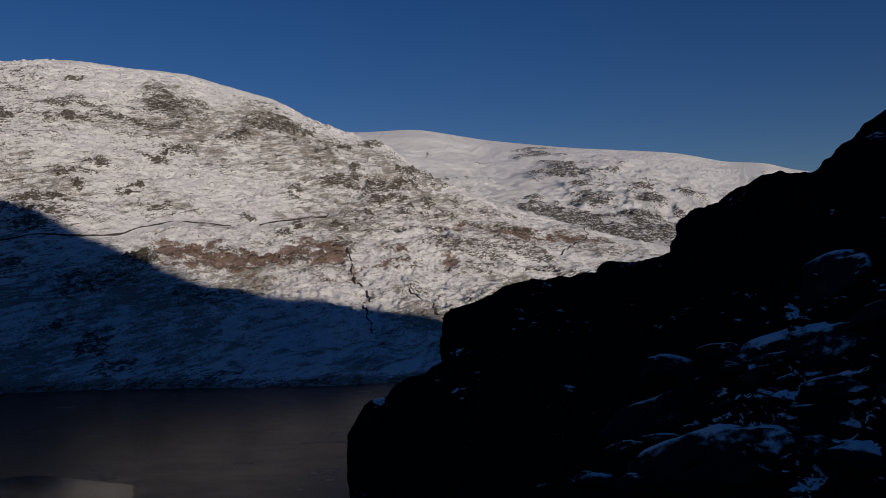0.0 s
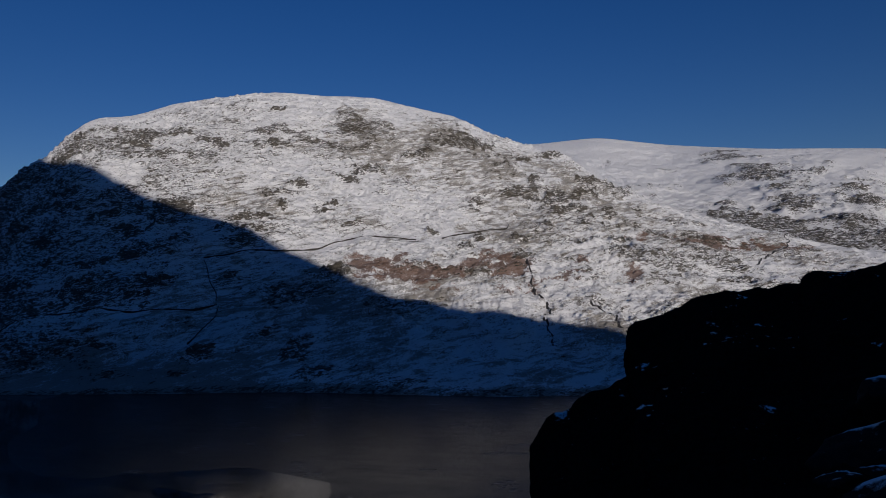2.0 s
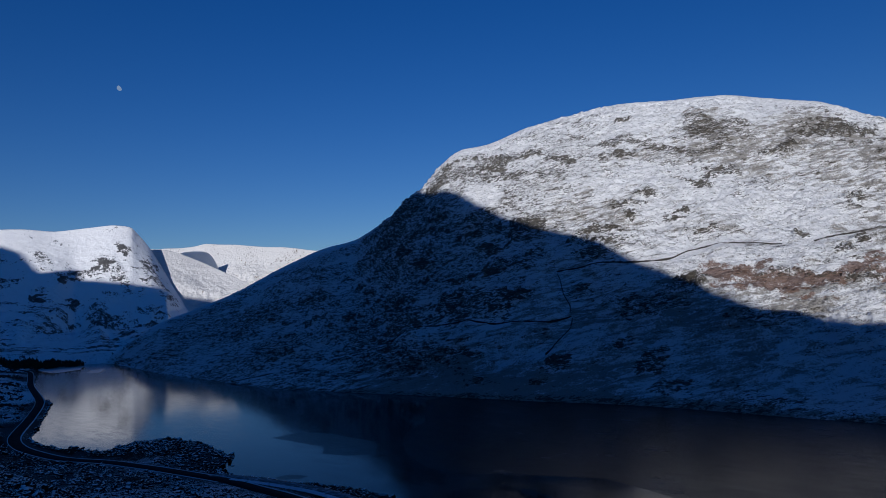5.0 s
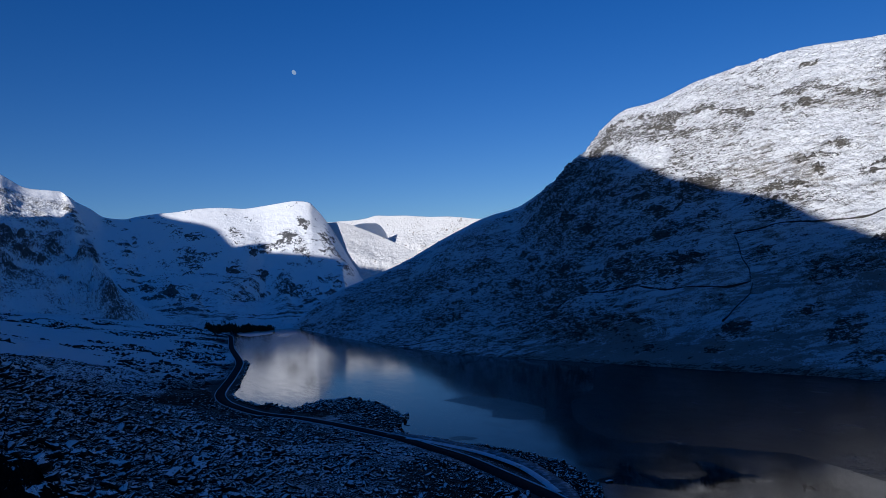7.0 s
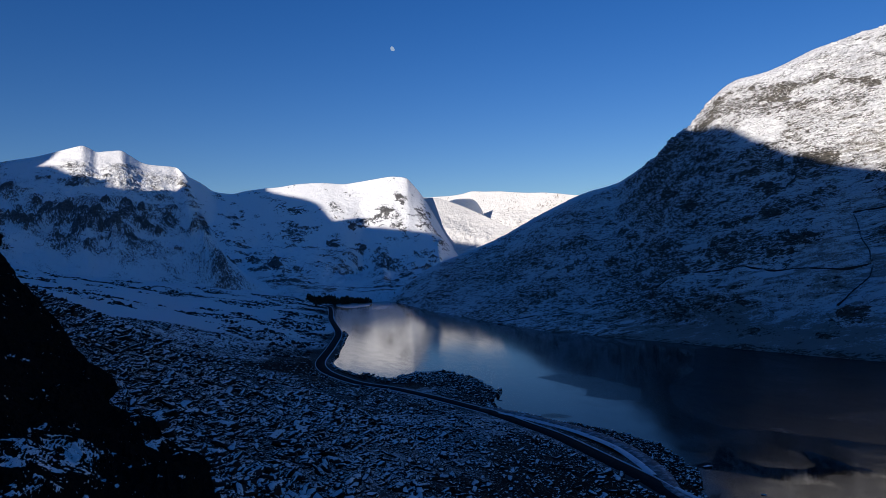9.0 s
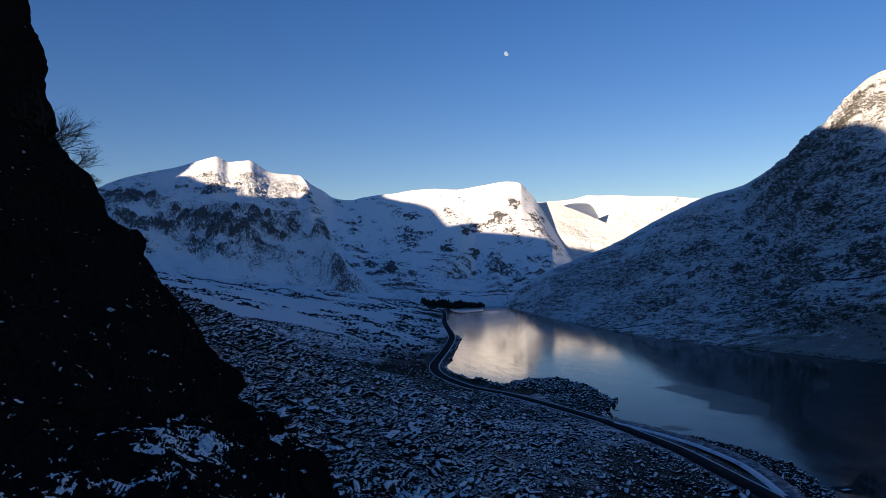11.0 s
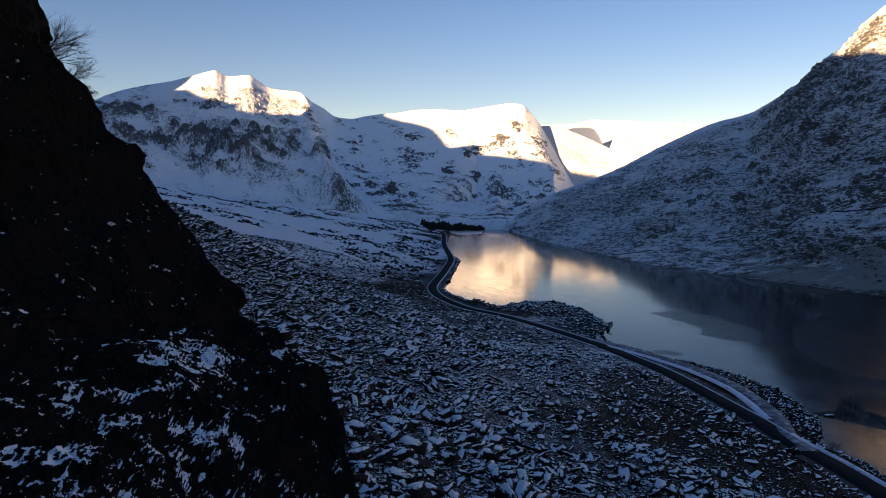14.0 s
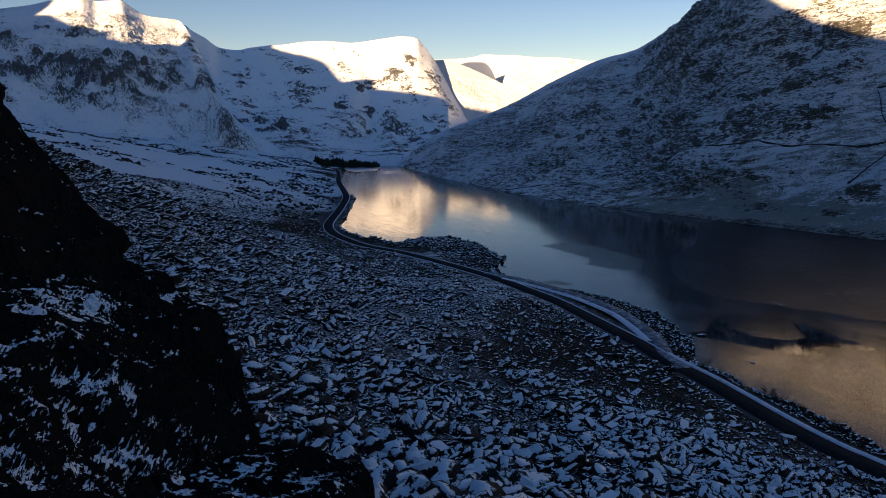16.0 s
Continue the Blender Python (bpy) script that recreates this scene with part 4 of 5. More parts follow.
CRAG_E_EDGE = [(-4.5, 33.7, 57.1), (-4.4, 33.7, 64.1), (-4.3, 33.7, 68.9), (-4.3, 33.7, 71.9), (-3.6, 33.8, 73.2), (-2.7, 33.9, 73.5), (-1.9, 33.9, 74.4), (-0.1, 34, 75.3), (0.1, 34, 77.5), (0.9, 34, 77.9), (2.3, 33.9, 78.4), (3.1, 33.9, 78.8), (4.7, 33.7, 79.1), (5.5, 33.5, 79.3), (6, 33.5, 79.2), (7.3, 33.2, 79.3), (7.9, 33.1, 79.8), (9.6, 32.6, 80.2), (10.7, 32.3, 80.7), (10.8, 32.2, 81.4), (11.5, 32, 82.1), (12.4, 31.6, 82.5), (13.1, 31.4, 82.9), (14, 31, 83.6), (14.8, 30.6, 83.9), (15.8, 30.1, 83.7), (16.3, 29.8, 84.3), (17.1, 29.4, 84.9), (17.6, 29.1, 85.4), (18.3, 28.7, 85.8), (20.9, 26.8, 87.5), (26, 21.9, 91)]


def west_near(u, p):
    d = math.hypot(p[0], p[1]) * 0.55
    a = math.atan2(-p[0], p[1]) + radians(38)
    return (-d * math.sin(a), d * math.cos(a), EYE_Z + (p[2] - EYE_Z) * 0.55)


def split_crag(g, label, drift):
    """A crag of several buttresses, split down its height and across it."""
    root = new("crag")
    tagged(root, label, "crag")
    r, c = g.shape[:2]
    rows, cols = [0, int(r * 0.45), int(r * 0.72), r - 1], [0, int(c * 0.3), int(c * 0.55), int(c * 0.78), c - 1]
    names = ("rock_rib", "rock_face", "rock_ledge")
    made = []
    for i in range(3):
        for j in range(4):
            sl = (slice(rows[i], rows[i + 1] + 1), slice(cols[j], cols[j + 1] + 1))
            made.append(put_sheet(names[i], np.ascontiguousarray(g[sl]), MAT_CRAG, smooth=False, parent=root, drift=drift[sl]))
    return made


def spots(g, places, seed, size):
    m = np.zeros(g.shape[:2])
    for x, y, z, r in places:
        m = np.maximum(m, np.exp(-((g - np.array([x, y, z])) ** 2).sum(2) / (r * r)))
    return ramp(m * 0.9 + fractal(g, size, 5, seed, 0.75) * 0.5, 0.32, 0.8)


g = crag(CRAG_W_EDGE, west_near, (0, 0, 0), (0, -14, -6), 420, [30, 120, 110], 61, 7.0, 0.5, 0.34)
LEDGE = [(-17.4, -5.1, 73.5, 2.2), (-19.5, -5.3, 73.7, 2.2), (-18.2, -4.1, 73.2, 2.0), (-22.2, -4.2, 73.7, 1.8), (-21.1, -3.5, 73.0, 1.8), (-19.7, -2.9, 72.5, 2.0), (-23.0, -2.5, 72.9, 1.8), (-21.7, -1.9, 71.7, 1.8), (-23.3, -0.8, 71.9, 1.5), (-24.8, -1.2, 72.8, 1.5), (-22.1, -5.2, 74.2, 1.6), (-20, -4, 73.4, 2.6), (-22, -2.2, 72.2, 2.2), (-19, -2.4, 71.8, 2.4), (-21, -0.6, 70.4, 2.0), (-22.3, 1.2, 69.6, 1.8), (-21.4, 3, 68.9, 1.8), (-18.5, 4.4, 69.4, 2.0), (-25, -1.5, 73, 1.4)]
near_ledge = np.zeros(g.shape[:2])
for x, y, z, r in LEDGE:
    near_ledge = np.maximum(near_ledge, np.exp(-((g - np.array([x, y, z])) ** 2).sum(2) / (r * r)))
specks = ramp(near_ledge, 0.2, 0.6) * ramp(fractal(g, 0.8, 4, 65, 0.85), -0.22, 0.8) * 0.95
flecks = ramp(fractal(g * (1, 1, 0.6), 0.7, 3, 66, 0.8) + fractal(g, 4, 2, 67) * 0.5, 1.02, 1.35) * 0.8
bank = spots(g, [(-29.2, -1.9, 73.8, 1.8), (-31.2, -0.9, 73.1, 1.5), (-27.2, -2.6, 74, 1.0), (-21.7, -0.2, 70.2, 0.7)], 63, 0.5)
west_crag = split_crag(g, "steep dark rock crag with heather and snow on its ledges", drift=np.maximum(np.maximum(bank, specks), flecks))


def east_near(u, p):
    a = math.atan2(-p[0], p[1])
    return (-13 * math.sin(a), 13 * math.cos(a), EYE_Z - 9 + 3.0 * u)


g = crag(CRAG_E_EDGE, east_near, (0, 0, 0), (0, 6, -10), 420, [30, 110, 110], 71, 5.0, 0.3)
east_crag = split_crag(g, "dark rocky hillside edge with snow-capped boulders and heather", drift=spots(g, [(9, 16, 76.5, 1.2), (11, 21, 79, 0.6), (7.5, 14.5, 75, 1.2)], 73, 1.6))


# ---------------------------------------------------------------- tools for things

def tree_of(ob):
    cos, quads, base = [], [], 0
    for piece in ob if isinstance(ob, list) else [ob]:
        me = piece.data
        co = np.empty(len(me.vertices) * 3)
        me.vertices.foreach_get("co", co)
        vi = np.empty(len(me.loops), np.int32)
        me.loops.foreach_get("vertex_index", vi)
        cos += co.reshape(-1, 3).tolist()
        quads += (vi.reshape(-1, 4) + base).tolist()
        base = len(cos)
    return BVHTree.FromPolygons(cos, quads)


NORTH_TREE, WEST_TREE, EAST_TREE = tree_of(north), tree_of(west_crag), tree_of(east_crag)


def drop(tree, x, y, z=900.0):
    hit = tree.ray_cast(Vector((x, y, z)), Vector((0, 0, -1)))
    return hit[0].z if hit[0] else None


def mesh_of(name, verts, faces, material, smooth=False):
    me = bpy.data.meshes.new(name)
    me.from_pydata([tuple(v) for v in verts], [], [tuple(f) for f in faces])
    me.materials.append(material)
    if smooth:
        me.polygons.foreach_set("use_smooth", np.ones(len(me.polygons), bool))
    me.update()
    return me


def part(name, me, parent, label=""):
    ob = new(name, me)
    ob.parent = parent
    return tagged(ob, label)


def band(line, offsets):
    """A strip along a line of points: offsets are (across, up) pairs from one side to the other."""
    p = np.array(line, float)
    t = np.gradient(p[:, :2], axis=0)
    t /= np.linalg.norm(t, axis=1, keepdims=True) + 1e-9
    side = np.stack([t[:, 1], -t[:, 0]], 1)
    rows = []
    for across, up in offsets:
        q = p.copy()
        q[:, :2] += side * across
        q[:, 2] += up
        rows.append(q)
    return np.stack(rows, 1)


# ---------------------------------------------------------------- road along the lake
road_line = even_line(ROAD, 4.0)
road_z = np.full((len(road_line), 1), 3.12)
rl = np.concatenate([road_line, road_z], 1)
road = put_sheet("road", band(rl, [(-3.4, -0.4), (-3.3, 0), (0, 0.07), (3.3, 0), (3.4, -0.4)]), MAT_ASPHALT)
tagged(road, "dark wet asphalt road winding along the lake shore", "road", kind="structure")
wob = fractal(rl, 9, 3, 201)[:, None] * 0.5
for a, b, keep, lab in ((-5.5, -3.45, rl[:, 0] > -175, "snow-covered verge on the lake side of the road"), (-4.3, -3.45, rl[:, 0] < -170, "narrow snowy verge beside the road"),
                        (3.45, 4.1, rl[:, 0] < -300, "thin snowy verge below the hillside")):
    sel = rl[keep]
    g = band(sel, [(a, -0.5), (a + 0.2, 0.10), ((a + b) / 2, 0.16), (b - 0.15, 0.10), (b, -0.2)])
    verge = put_sheet("verge", g, MAT_VERGE)
    tagged(verge, lab, "verge", kind="structure")
LAYBY = [(-318, 176), (-302, 181), (-278, 186), (-251, 189), (-224, 187), (-204, 181), (-187, 174), (-172, 164.5), (-160, 160)]
ll = even_line(LAYBY, 3.0)
ll = np.concatenate([ll, np.full((len(ll), 1), 3.16)], 1)
MAT_SLUSH = plain_material("slushy_asphalt", (0.13, 0.13, 0.135), (0.5, 0.51, 0.53), 0.45, 0.8, 0.42, 0.68)
layby = put_sheet("road", band(ll, [(-2.6, -0.4), (-2.5, 0), (0, 0.05), (2.5, 0), (2.6, -0.4)]), MAT_SLUSH)
tagged(layby, "narrow layby curving off the road, snow at its edge", "road", kind="structure")
inner = [(x, y - 4.2) for x, y in LAYBY[1:-2]]
il = even_line(inner, 3.0)
il = np.concatenate([il, np.full((len(il), 1), 3.1)], 1)
g = band(il, [(-1.6, -0.2), (-1.2, 0.12), (0, 0.2), (1.3, 0.12), (1.7, -0.2)])
tagged(put_sheet("verge", g, MAT_VERGE), "snow-covered strip between road and layby", "verge", kind="structure")


# ---------------------------------------------------------------- dry stone walls and burns on the mountainside
def on_north(line, step, jitter=0.0, seed=0):
    p = even_line(line, step)
    q = np.concatenate([p, p[:, :1] * 0], 1)
    p = p + np.stack([fractal(q, 18, 3, seed), fractal(q, 18, 3, seed + 5)], 1) * jitter
    out = [(x, y, drop(NORTH_TREE, x, y)) for x, y in p]
    return np.array([o for o in out if o[2] is not None])


for k, line in enumerate(WALLS):
    p = on_north(line, 1.5, 0.3, 300 + k)
    for dx, dy in ((1.5, 0), (-1.5, 0), (0, -1.5)):
        p[:, 2] = np.maximum(p[:, 2], [(drop(NORTH_TREE, x + dx, y + dy) or -9) + 0.5 * dy * (dy < 0) for x, y, z in p])
    wide = np.pad(p[:, 2], 7, mode="edge")
    p[:, 2] = np.convolve(wide, np.ones(15) / 15, mode="valid")
    g = band(p, [(-0.7, -3.0), (-0.45, 0.65), (-0.25, 0.85), (0.25, 0.85), (0.45, 0.65), (0.7, -3.0)])
    g[:, 1:5, 2] += fractal(g[:, 1:5], 3, 2, 310 + k) * 0.35
    wall = put_sheet("stone_wall", g, MAT_DRYSTONE, smooth=False)
    tagged(wall, "dark dry stone wall running across the snowy mountainside", "wall", group="mountain walls")
BURNS = [[(-106, 748), (-93, 720), (-83, 680), (-73, 647), (-68, 624), (-61, 596), (-58, 560)], [(-30, 669), (-22, 661), (-14, 646), (-6, 627), (8, 590)],
         [(300, 1180), (240, 1120), (200, 1000), (150, 900)]]
MAT_BURN = plain_material("dark_stream_bed", (0.02, 0.02, 0.022), (0.045, 0.04, 0.035), 0.5, 0.5)
for k, line in enumerate(BURNS):
    p = on_north(line, 3.0, 5.0, 330 + k)
    if len(p) < 4:
        continue
    w = 1.3 + fractal(p, 12, 2, 340 + k) * 0.7
    g = band(p, [(-1, -0.6), (-0.5, 0.5), (0.5, 0.5), (1, -0.6)])
    g[..., :2] = p[:, None, :2] + (g[..., :2] - p[:, None, :2]) * w[:, None, None]
    tagged(put_sheet("stream", g, MAT_BURN), "narrow dark stream gully cut into the snowy slope", "stream", kind="structure")


# ---------------------------------------------------------------- stones
def stone_shape(seed, flat):
    """An angular block: the hull of random points, broad and low."""
    rnd = random.Random(seed)
    bm = bmesh.new()
    deep = rnd.uniform(0.27, 0.42)
    for cx, cy, cz in itertools.product((-1, 1), repeat=3):
        bm.verts.new((cx * 0.56 * rnd.uniform(0.5, 1), cy * deep * rnd.uniform(0.45, 1), cz * 0.36 * flat * rnd.uniform(0.55, 1.1)))
    bm.verts.new((rnd.choice((-1, 1)) * 0.6, rnd.uniform(-0.2, 0.2), rnd.uniform(-0.2, 0.2) * flat))
    res = bmesh.ops.convex_hull(bm, input=bm.verts[:])
    loose = [v for v in bm.verts if not v.link_faces]
    bmesh.ops.delete(bm, geom=loose, context="VERTS")
    bmesh.ops.recalc_face_normals(bm, faces=bm.faces[:])
    bm.verts.index_update()
    verts = np.array([v.co[:] for v in bm.verts])
    faces = [[v.index for v in f.verts] for f in bm.faces]
    bm.free()
    return verts, np.array(faces)


SHAPES = [stone_shape(500 + k, (0.22, 0.3, 0.4, 0.55)[k % 4]) for k in range(14)]


ROUND = [stone_shape(900 + k, 0.8) for k in range(8)]


def turns(rx, ry, rz):
    cx, sx, cy, sy, cz, sz = np.cos(rx), np.sin(rx), np.cos(ry), np.sin(ry), np.cos(rz), np.sin(rz)
    o, e = np.zeros_like(rx), np.ones_like(rx)
    a = np.stack([e, o, o, o, cx, -sx, o, sx, cx], -1).reshape(-1, 3, 3)
    b = np.stack([cy, o, sy, o, e, o, -sy, o, cy], -1).reshape(-1, 3, 3)
    c = np.stack([cz, -sz, o, sz, cz, o, o, o, e], -1).reshape(-1, 3, 3)
    return c @ b @ a


def stone_field(name, places, sizes, tilt, material, seed, shapes=None):
    """Many stones in one mesh."""
    rng = np.random.default_rng(seed)
    n = len(places)
    rot = turns(rng.normal(0, tilt, n), rng.normal(0, tilt, n), rng.uniform(0, 6.28, n))
    shapes = shapes or SHAPES
    kind = rng.integers(0, len(shapes), n)
    vs, fs, base = [], [], 0
    for k, (v, f) in enumerate(shapes):
        sel = np.where(kind == k)[0]
        if not len(sel):
            continue
        w = np.einsum("nij,vj->nvi", rot[sel], v) * sizes[sel][:, None, None] + places[sel][:, None]
        vs.append(w.reshape(-1, 3))
        fs.append((f[None] + (np.arange(len(sel)) * len(v))[:, None, None] + base).reshape(-1, 3))
        base += len(sel) * len(v)
    vs, fs = np.concatenate(vs), np.concatenate(fs)
    me = bpy.data.meshes.new(name)
    me.vertices.add(len(vs))
    me.vertices.foreach_set("co", vs.reshape(-1))
    me.loops.add(fs.size)
    me.loops.foreach_set("vertex_index", fs.reshape(-1).astype(np.int32))
    me.polygons.add(len(fs))
    me.polygons.foreach_set("loop_start", np.arange(0, fs.size, 3, dtype=np.int32))
    me.polygons.foreach_set("loop_total", np.full(len(fs), 3, np.int32))
    me.update(calc_edges=True)
    me.materials.append(material)
    return new(name, me)


rng = np.random.default_rng(77)


def scree_places(count, near, far):
    """Random spots on the hillside, thinner where turf grows and off the road."""
    out = []
    while sum(map(len, out)) < count:
        d = np.sqrt(rng.uniform(near * near, far * far, 20000))
        a = np.radians(rng.uniform(24, 99, 20000))
        x, y = -d * np.sin(a), d * np.cos(a)
        rd, _ = line_distance(x, y, ROAD)
        ok = (rd > 6) & (y < 0.09 * x + 190) & ~inside(x, y, BASIN) & (x > -640)
        south = np.interp(x, [p[0] for p in ROAD], [p[1] for p in ROAD]) - y
        ok &= south > 0
        p = np.stack([x, y, x * 0], -1)
        grow = ramp(fractal(p, 45, 4, 53, 0.6) + ramp(rd, 70, 15) * 0.45, 0.25, 0.6)
        ok &= rng.uniform(0, 1, len(x)) > grow * 0.7
        ok &= rng.uniform(0, 1, len(x)) > ramp(fractal(p, 26, 3, 59, 0.6), 0.05, 0.5) * 0.35
        out.append(np.stack([x, y], 1)[ok])
    return np.concatenate(out)[:count]


near_xy, mid_xy, far_xy = scree_places(24000, 46, 150), scree_places(30000, 110, 290), scree_places(20000, 270, 640)
small_xy = scree_places(17000, 46, 140)
for nm, xy, mean, spread, lab, sd in (("scree", small_xy, 0.55, 0.35, "small broken stones filling the gaps of the scree", 8), ("scree", near_xy, 0.88, 0.76, "angular snow-dusted scree blocks covering the hillside", 1), ("scree", mid_xy, 0.88, 0.6, "field of broken stones with snow between them", 2),
                                      ("scree", far_xy, 1.1, 0.5, "stony upper hillside with snow-dusted blocks", 3)):
    size = np.clip(rng.lognormal(math.log(mean), spread, len(xy)), 0.4, 4.6)
    size = size * (1 + 0.4 * ramp(np.hypot(xy[:, 0], xy[:, 1]), 120, 70))
    z = ground_height(xy[:, 0], xy[:, 1]) + size * 0.05
    ob = stone_field(nm, np.column_stack([xy, z]), size, 0.42, MAT_BOULDER, sd)
    tagged(ob, lab, "scree", kind="stuff")


a = np.radians(rng.uniform(72, 99, 26000))
d = np.sqrt(rng.uniform(560 ** 2, 1380 ** 2, 26000))
xy = np.stack([-d * np.sin(a), d * np.cos(a)], 1)
lumps = np.column_stack([xy, xy[:, 0] * 0])
rd, _ = line_distance(xy[:, 0], xy[:, 1], ROAD)
xy = xy[(fractal(lumps, 60, 4, 58, 0.7) + 0.5 * ramp(xy[:, 1], 90, 270) > 0.36) & ~inside(xy[:, 0], xy[:, 1], BASIN) & (rd > 9)]
z = ground_height(xy[:, 0], xy[:, 1])
tagged(stone_field("valley_stones", np.column_stack([xy, z]), np.clip(rng.lognormal(math.log(1.5), 0.6, len(xy)), 0.6, 6), 0.3, MAT_WALL, 4, ROUND), "dark stones and tussocks on the snowy valley floor", "stones", kind="stuff")


def along_shore(count, lo, hi, depth_lo, depth_hi, seed):
    r = np.random.default_rng(seed)
    pts = even_line(SHORE, 1.0)
    pts = pts[(pts[:, 0] > lo) & (pts[:, 0] < hi)]
    p = pts[r.integers(0, len(pts), count * 4)] + r.uniform(-depth_hi, depth_hi, (count * 4, 2))
    d, _ = line_distance(p[:, 0], p[:, 1], SHORE)
    inl = np.where(inside(p[:, 0], p[:, 1], BASIN), -d, d)
    rd, _ = line_distance(p[:, 0], p[:, 1], ROAD)
    ld, _ = line_distance(p[:, 0], p[:, 1], LAYBY)
    return p[(inl > depth_lo) & (inl < depth_hi) & (rd > 7.5) & (ld > 4)][:count]


for xy, mean, lab, sd in ((along_shore(2600, -470, -330, -1.0, 40, 5), 1.25, "rocky headland of dark boulders in the lake", 11),
                          (along_shore(2600, -335, -60, -0.8, 13, 6), 0.9, "dark stones and rough grass along the lake shore", 12),
                          (along_shore(900, -900, -470, -0.8, 7, 7), 1.4, "dark stones along the far lake shore", 13)):
    size = np.clip(np.random.default_rng(sd).lognormal(math.log(mean), 0.5, len(xy)), 0.35, 4)
    z = np.maximum(ground_height(xy[:, 0], xy[:, 1]), -0.1) + size * 0.08
    tagged(stone_field("shore_stones", np.column_stack([xy, z]), size, 0.4, MAT_BOULDER, sd), lab, "stones", kind="stuff")


def single_stone(name, shape, place, size, turn, material, label, group, lift=0.25):
    v, f = SHAPES[shape % len(SHAPES)]
    bm = bmesh.new()
    made = [bm.verts.new(Vector(p) * 1.0) for p in v]
    for t in f:
        bm.faces.new([made[i] for i in t])
    bmesh.ops.scale(bm, vec=(size[0], size[1] / 0.72, size[2] / 0.5), verts=bm.verts)
    bmesh.ops.bevel(bm, geom=bm.edges[:], offset=min(size) * 0.035, segments=1, affect="EDGES")
    me = bpy.data.meshes.new(name)
    bm.to_mesh(me)
    bm.free()
    me.materials.append(material)
    ob = new(name, me)
    ob.matrix_world = pose(place[0], place[1], place[2] + size[2] * lift, *turn)
    return tagged(ob, label, "boulder", group)


# large blocks that stand out of the scree
rnd = random.Random(9)
big = scree_places(260, 55, 210)
for k, (x, y) in enumerate(big):
    s = rnd.uniform(2.0, 4.2)
    z = float(ground_height(np.array([x]), np.array([y]))[0])
    single_stone("boulder", rnd.randrange(14), (x, y, z), (s, s * rnd.uniform(0.5, 0.8), s * rnd.uniform(0.3, 0.5)), (rnd.uniform(-16, 16), rnd.uniform(-16, 16), rnd.uniform(0, 360)),
                 MAT_BOULDER, "large angular snow-capped boulder lying in the scree", "scree boulders")

# snow-capped boulders on the slope beside the eastern edge
EAST_STONES = [(11.4, 21.5, 79.1, 3.63, 0.67, 27), (6.8, 20.5, 76.6, 1.76, 1.05, 0), (8.1, 20.9, 77.2, 0.98, 0.58, 0), (6.0, 20.1, 75.5, 3.02, 1.21, 28), (10.2, 19.0, 77.5, 3.32, 1.05, 10), (8.9, 16.0, 76.3, 2.11, 0.78, 12),
               (7.9, 16.4, 76.0, 1.35, 0.33, 10), (5.8, 18.8, 75.1, 1.04, 0.55, 5)]
EAST_STONES += [(6.4, 16.7, 75.1, 3.86, 1.34, 15), (9.3, 16.3, 77.0, 1.68, 0.46, 15), (8.2, 18.5, 76.8, 0.82, 0.66, 20), (8.0, 19.6, 76.9, 0.55, 0.41, 0), (7.2, 18.1, 76.2, 0.7, 0.45, 0), (8.7, 14.7, 75.7, 1.41, 0.99, 10),
                (11.2, 18.4, 78.4, 1.04, 0.7, 20), (8.2, 15.8, 75.7, 1.76, 0.59, 12), (8.9, 19.0, 77.2, 0.68, 0.51, 0)]
EAST_STONES += [(6.5, 18.2, 75.6, 0.64, 0.38, 0), (4.8, 18.9, 74.9, 0.97, 0.65, 10), (3.9, 18.2, 74.3, 0.94, 0.63, 0), (4.6, 17.6, 74.4, 1.23, 0.61, 10)]


def round_rock(seed, size):
    """A rounded, weathered boulder."""
    bm = bmesh.new()
    bmesh.ops.create_icosphere(bm, subdivisions=4, radius=0.5)
    co = np.array([v.co[:] for v in bm.verts])
    off = np.array([seed * 7.3, seed * 3.1, seed * 1.7])
    k = 1 + fractal(co + off, 0.55, 4, 700 + seed, 0.5, True) * 0.2 - 0.1 + fractal(co + off, 0.9, 2, 720 + seed) * 0.28
    co = co * k[:, None]
    flat = 0.22 + 0.3 * co[:, 0] * (-1) ** seed
    co[:, 2] = np.where(co[:, 2] > flat, flat + (co[:, 2] - flat) * 0.2, co[:, 2])
    for v, p in zip(bm.verts, co):
        v.co = p * np.array(size)
    me = bpy.data.meshes.new("boulder")
    bm.to_mesh(me)
    bm.free()
    me.materials.append(MAT_SNOWY)
    me.polygons.foreach_set("use_smooth", np.ones(len(me.polygons), bool))
    return me


for k, (x, y, z, length, height, tilt) in enumerate(EAST_STONES):
    way = Vector((x, y, 0)).normalized()
    side = Vector((way.y, -way.x, 0))
    along = (side * math.cos(radians(tilt)) + Vector((0, 0, math.sin(radians(tilt))))).normalized()
    turn = Matrix((along, way, along.cross(way))).transposed().to_4x4()
    ob = new("boulder", round_rock(k, (length * 1.15, max(height, length * 0.55), height * 1.5)))
    ob.matrix_world = Matrix.Translation(Vector((x, y, z)) + way * 0.25 * height - Vector((0, 0, height * 0.12))) @ turn @ pose(0, 0, 0, 30, 0, 0)
    tagged(ob, "long dark boulder with a cap of snow on the slope" if length > 2 else "dark rounded boulder with a cap of snow on the slope", "boulder", "slope boulders")
mid_rocks = [round_rock(40 + k, (1, 0.72, 0.6)) for k in range(6)]
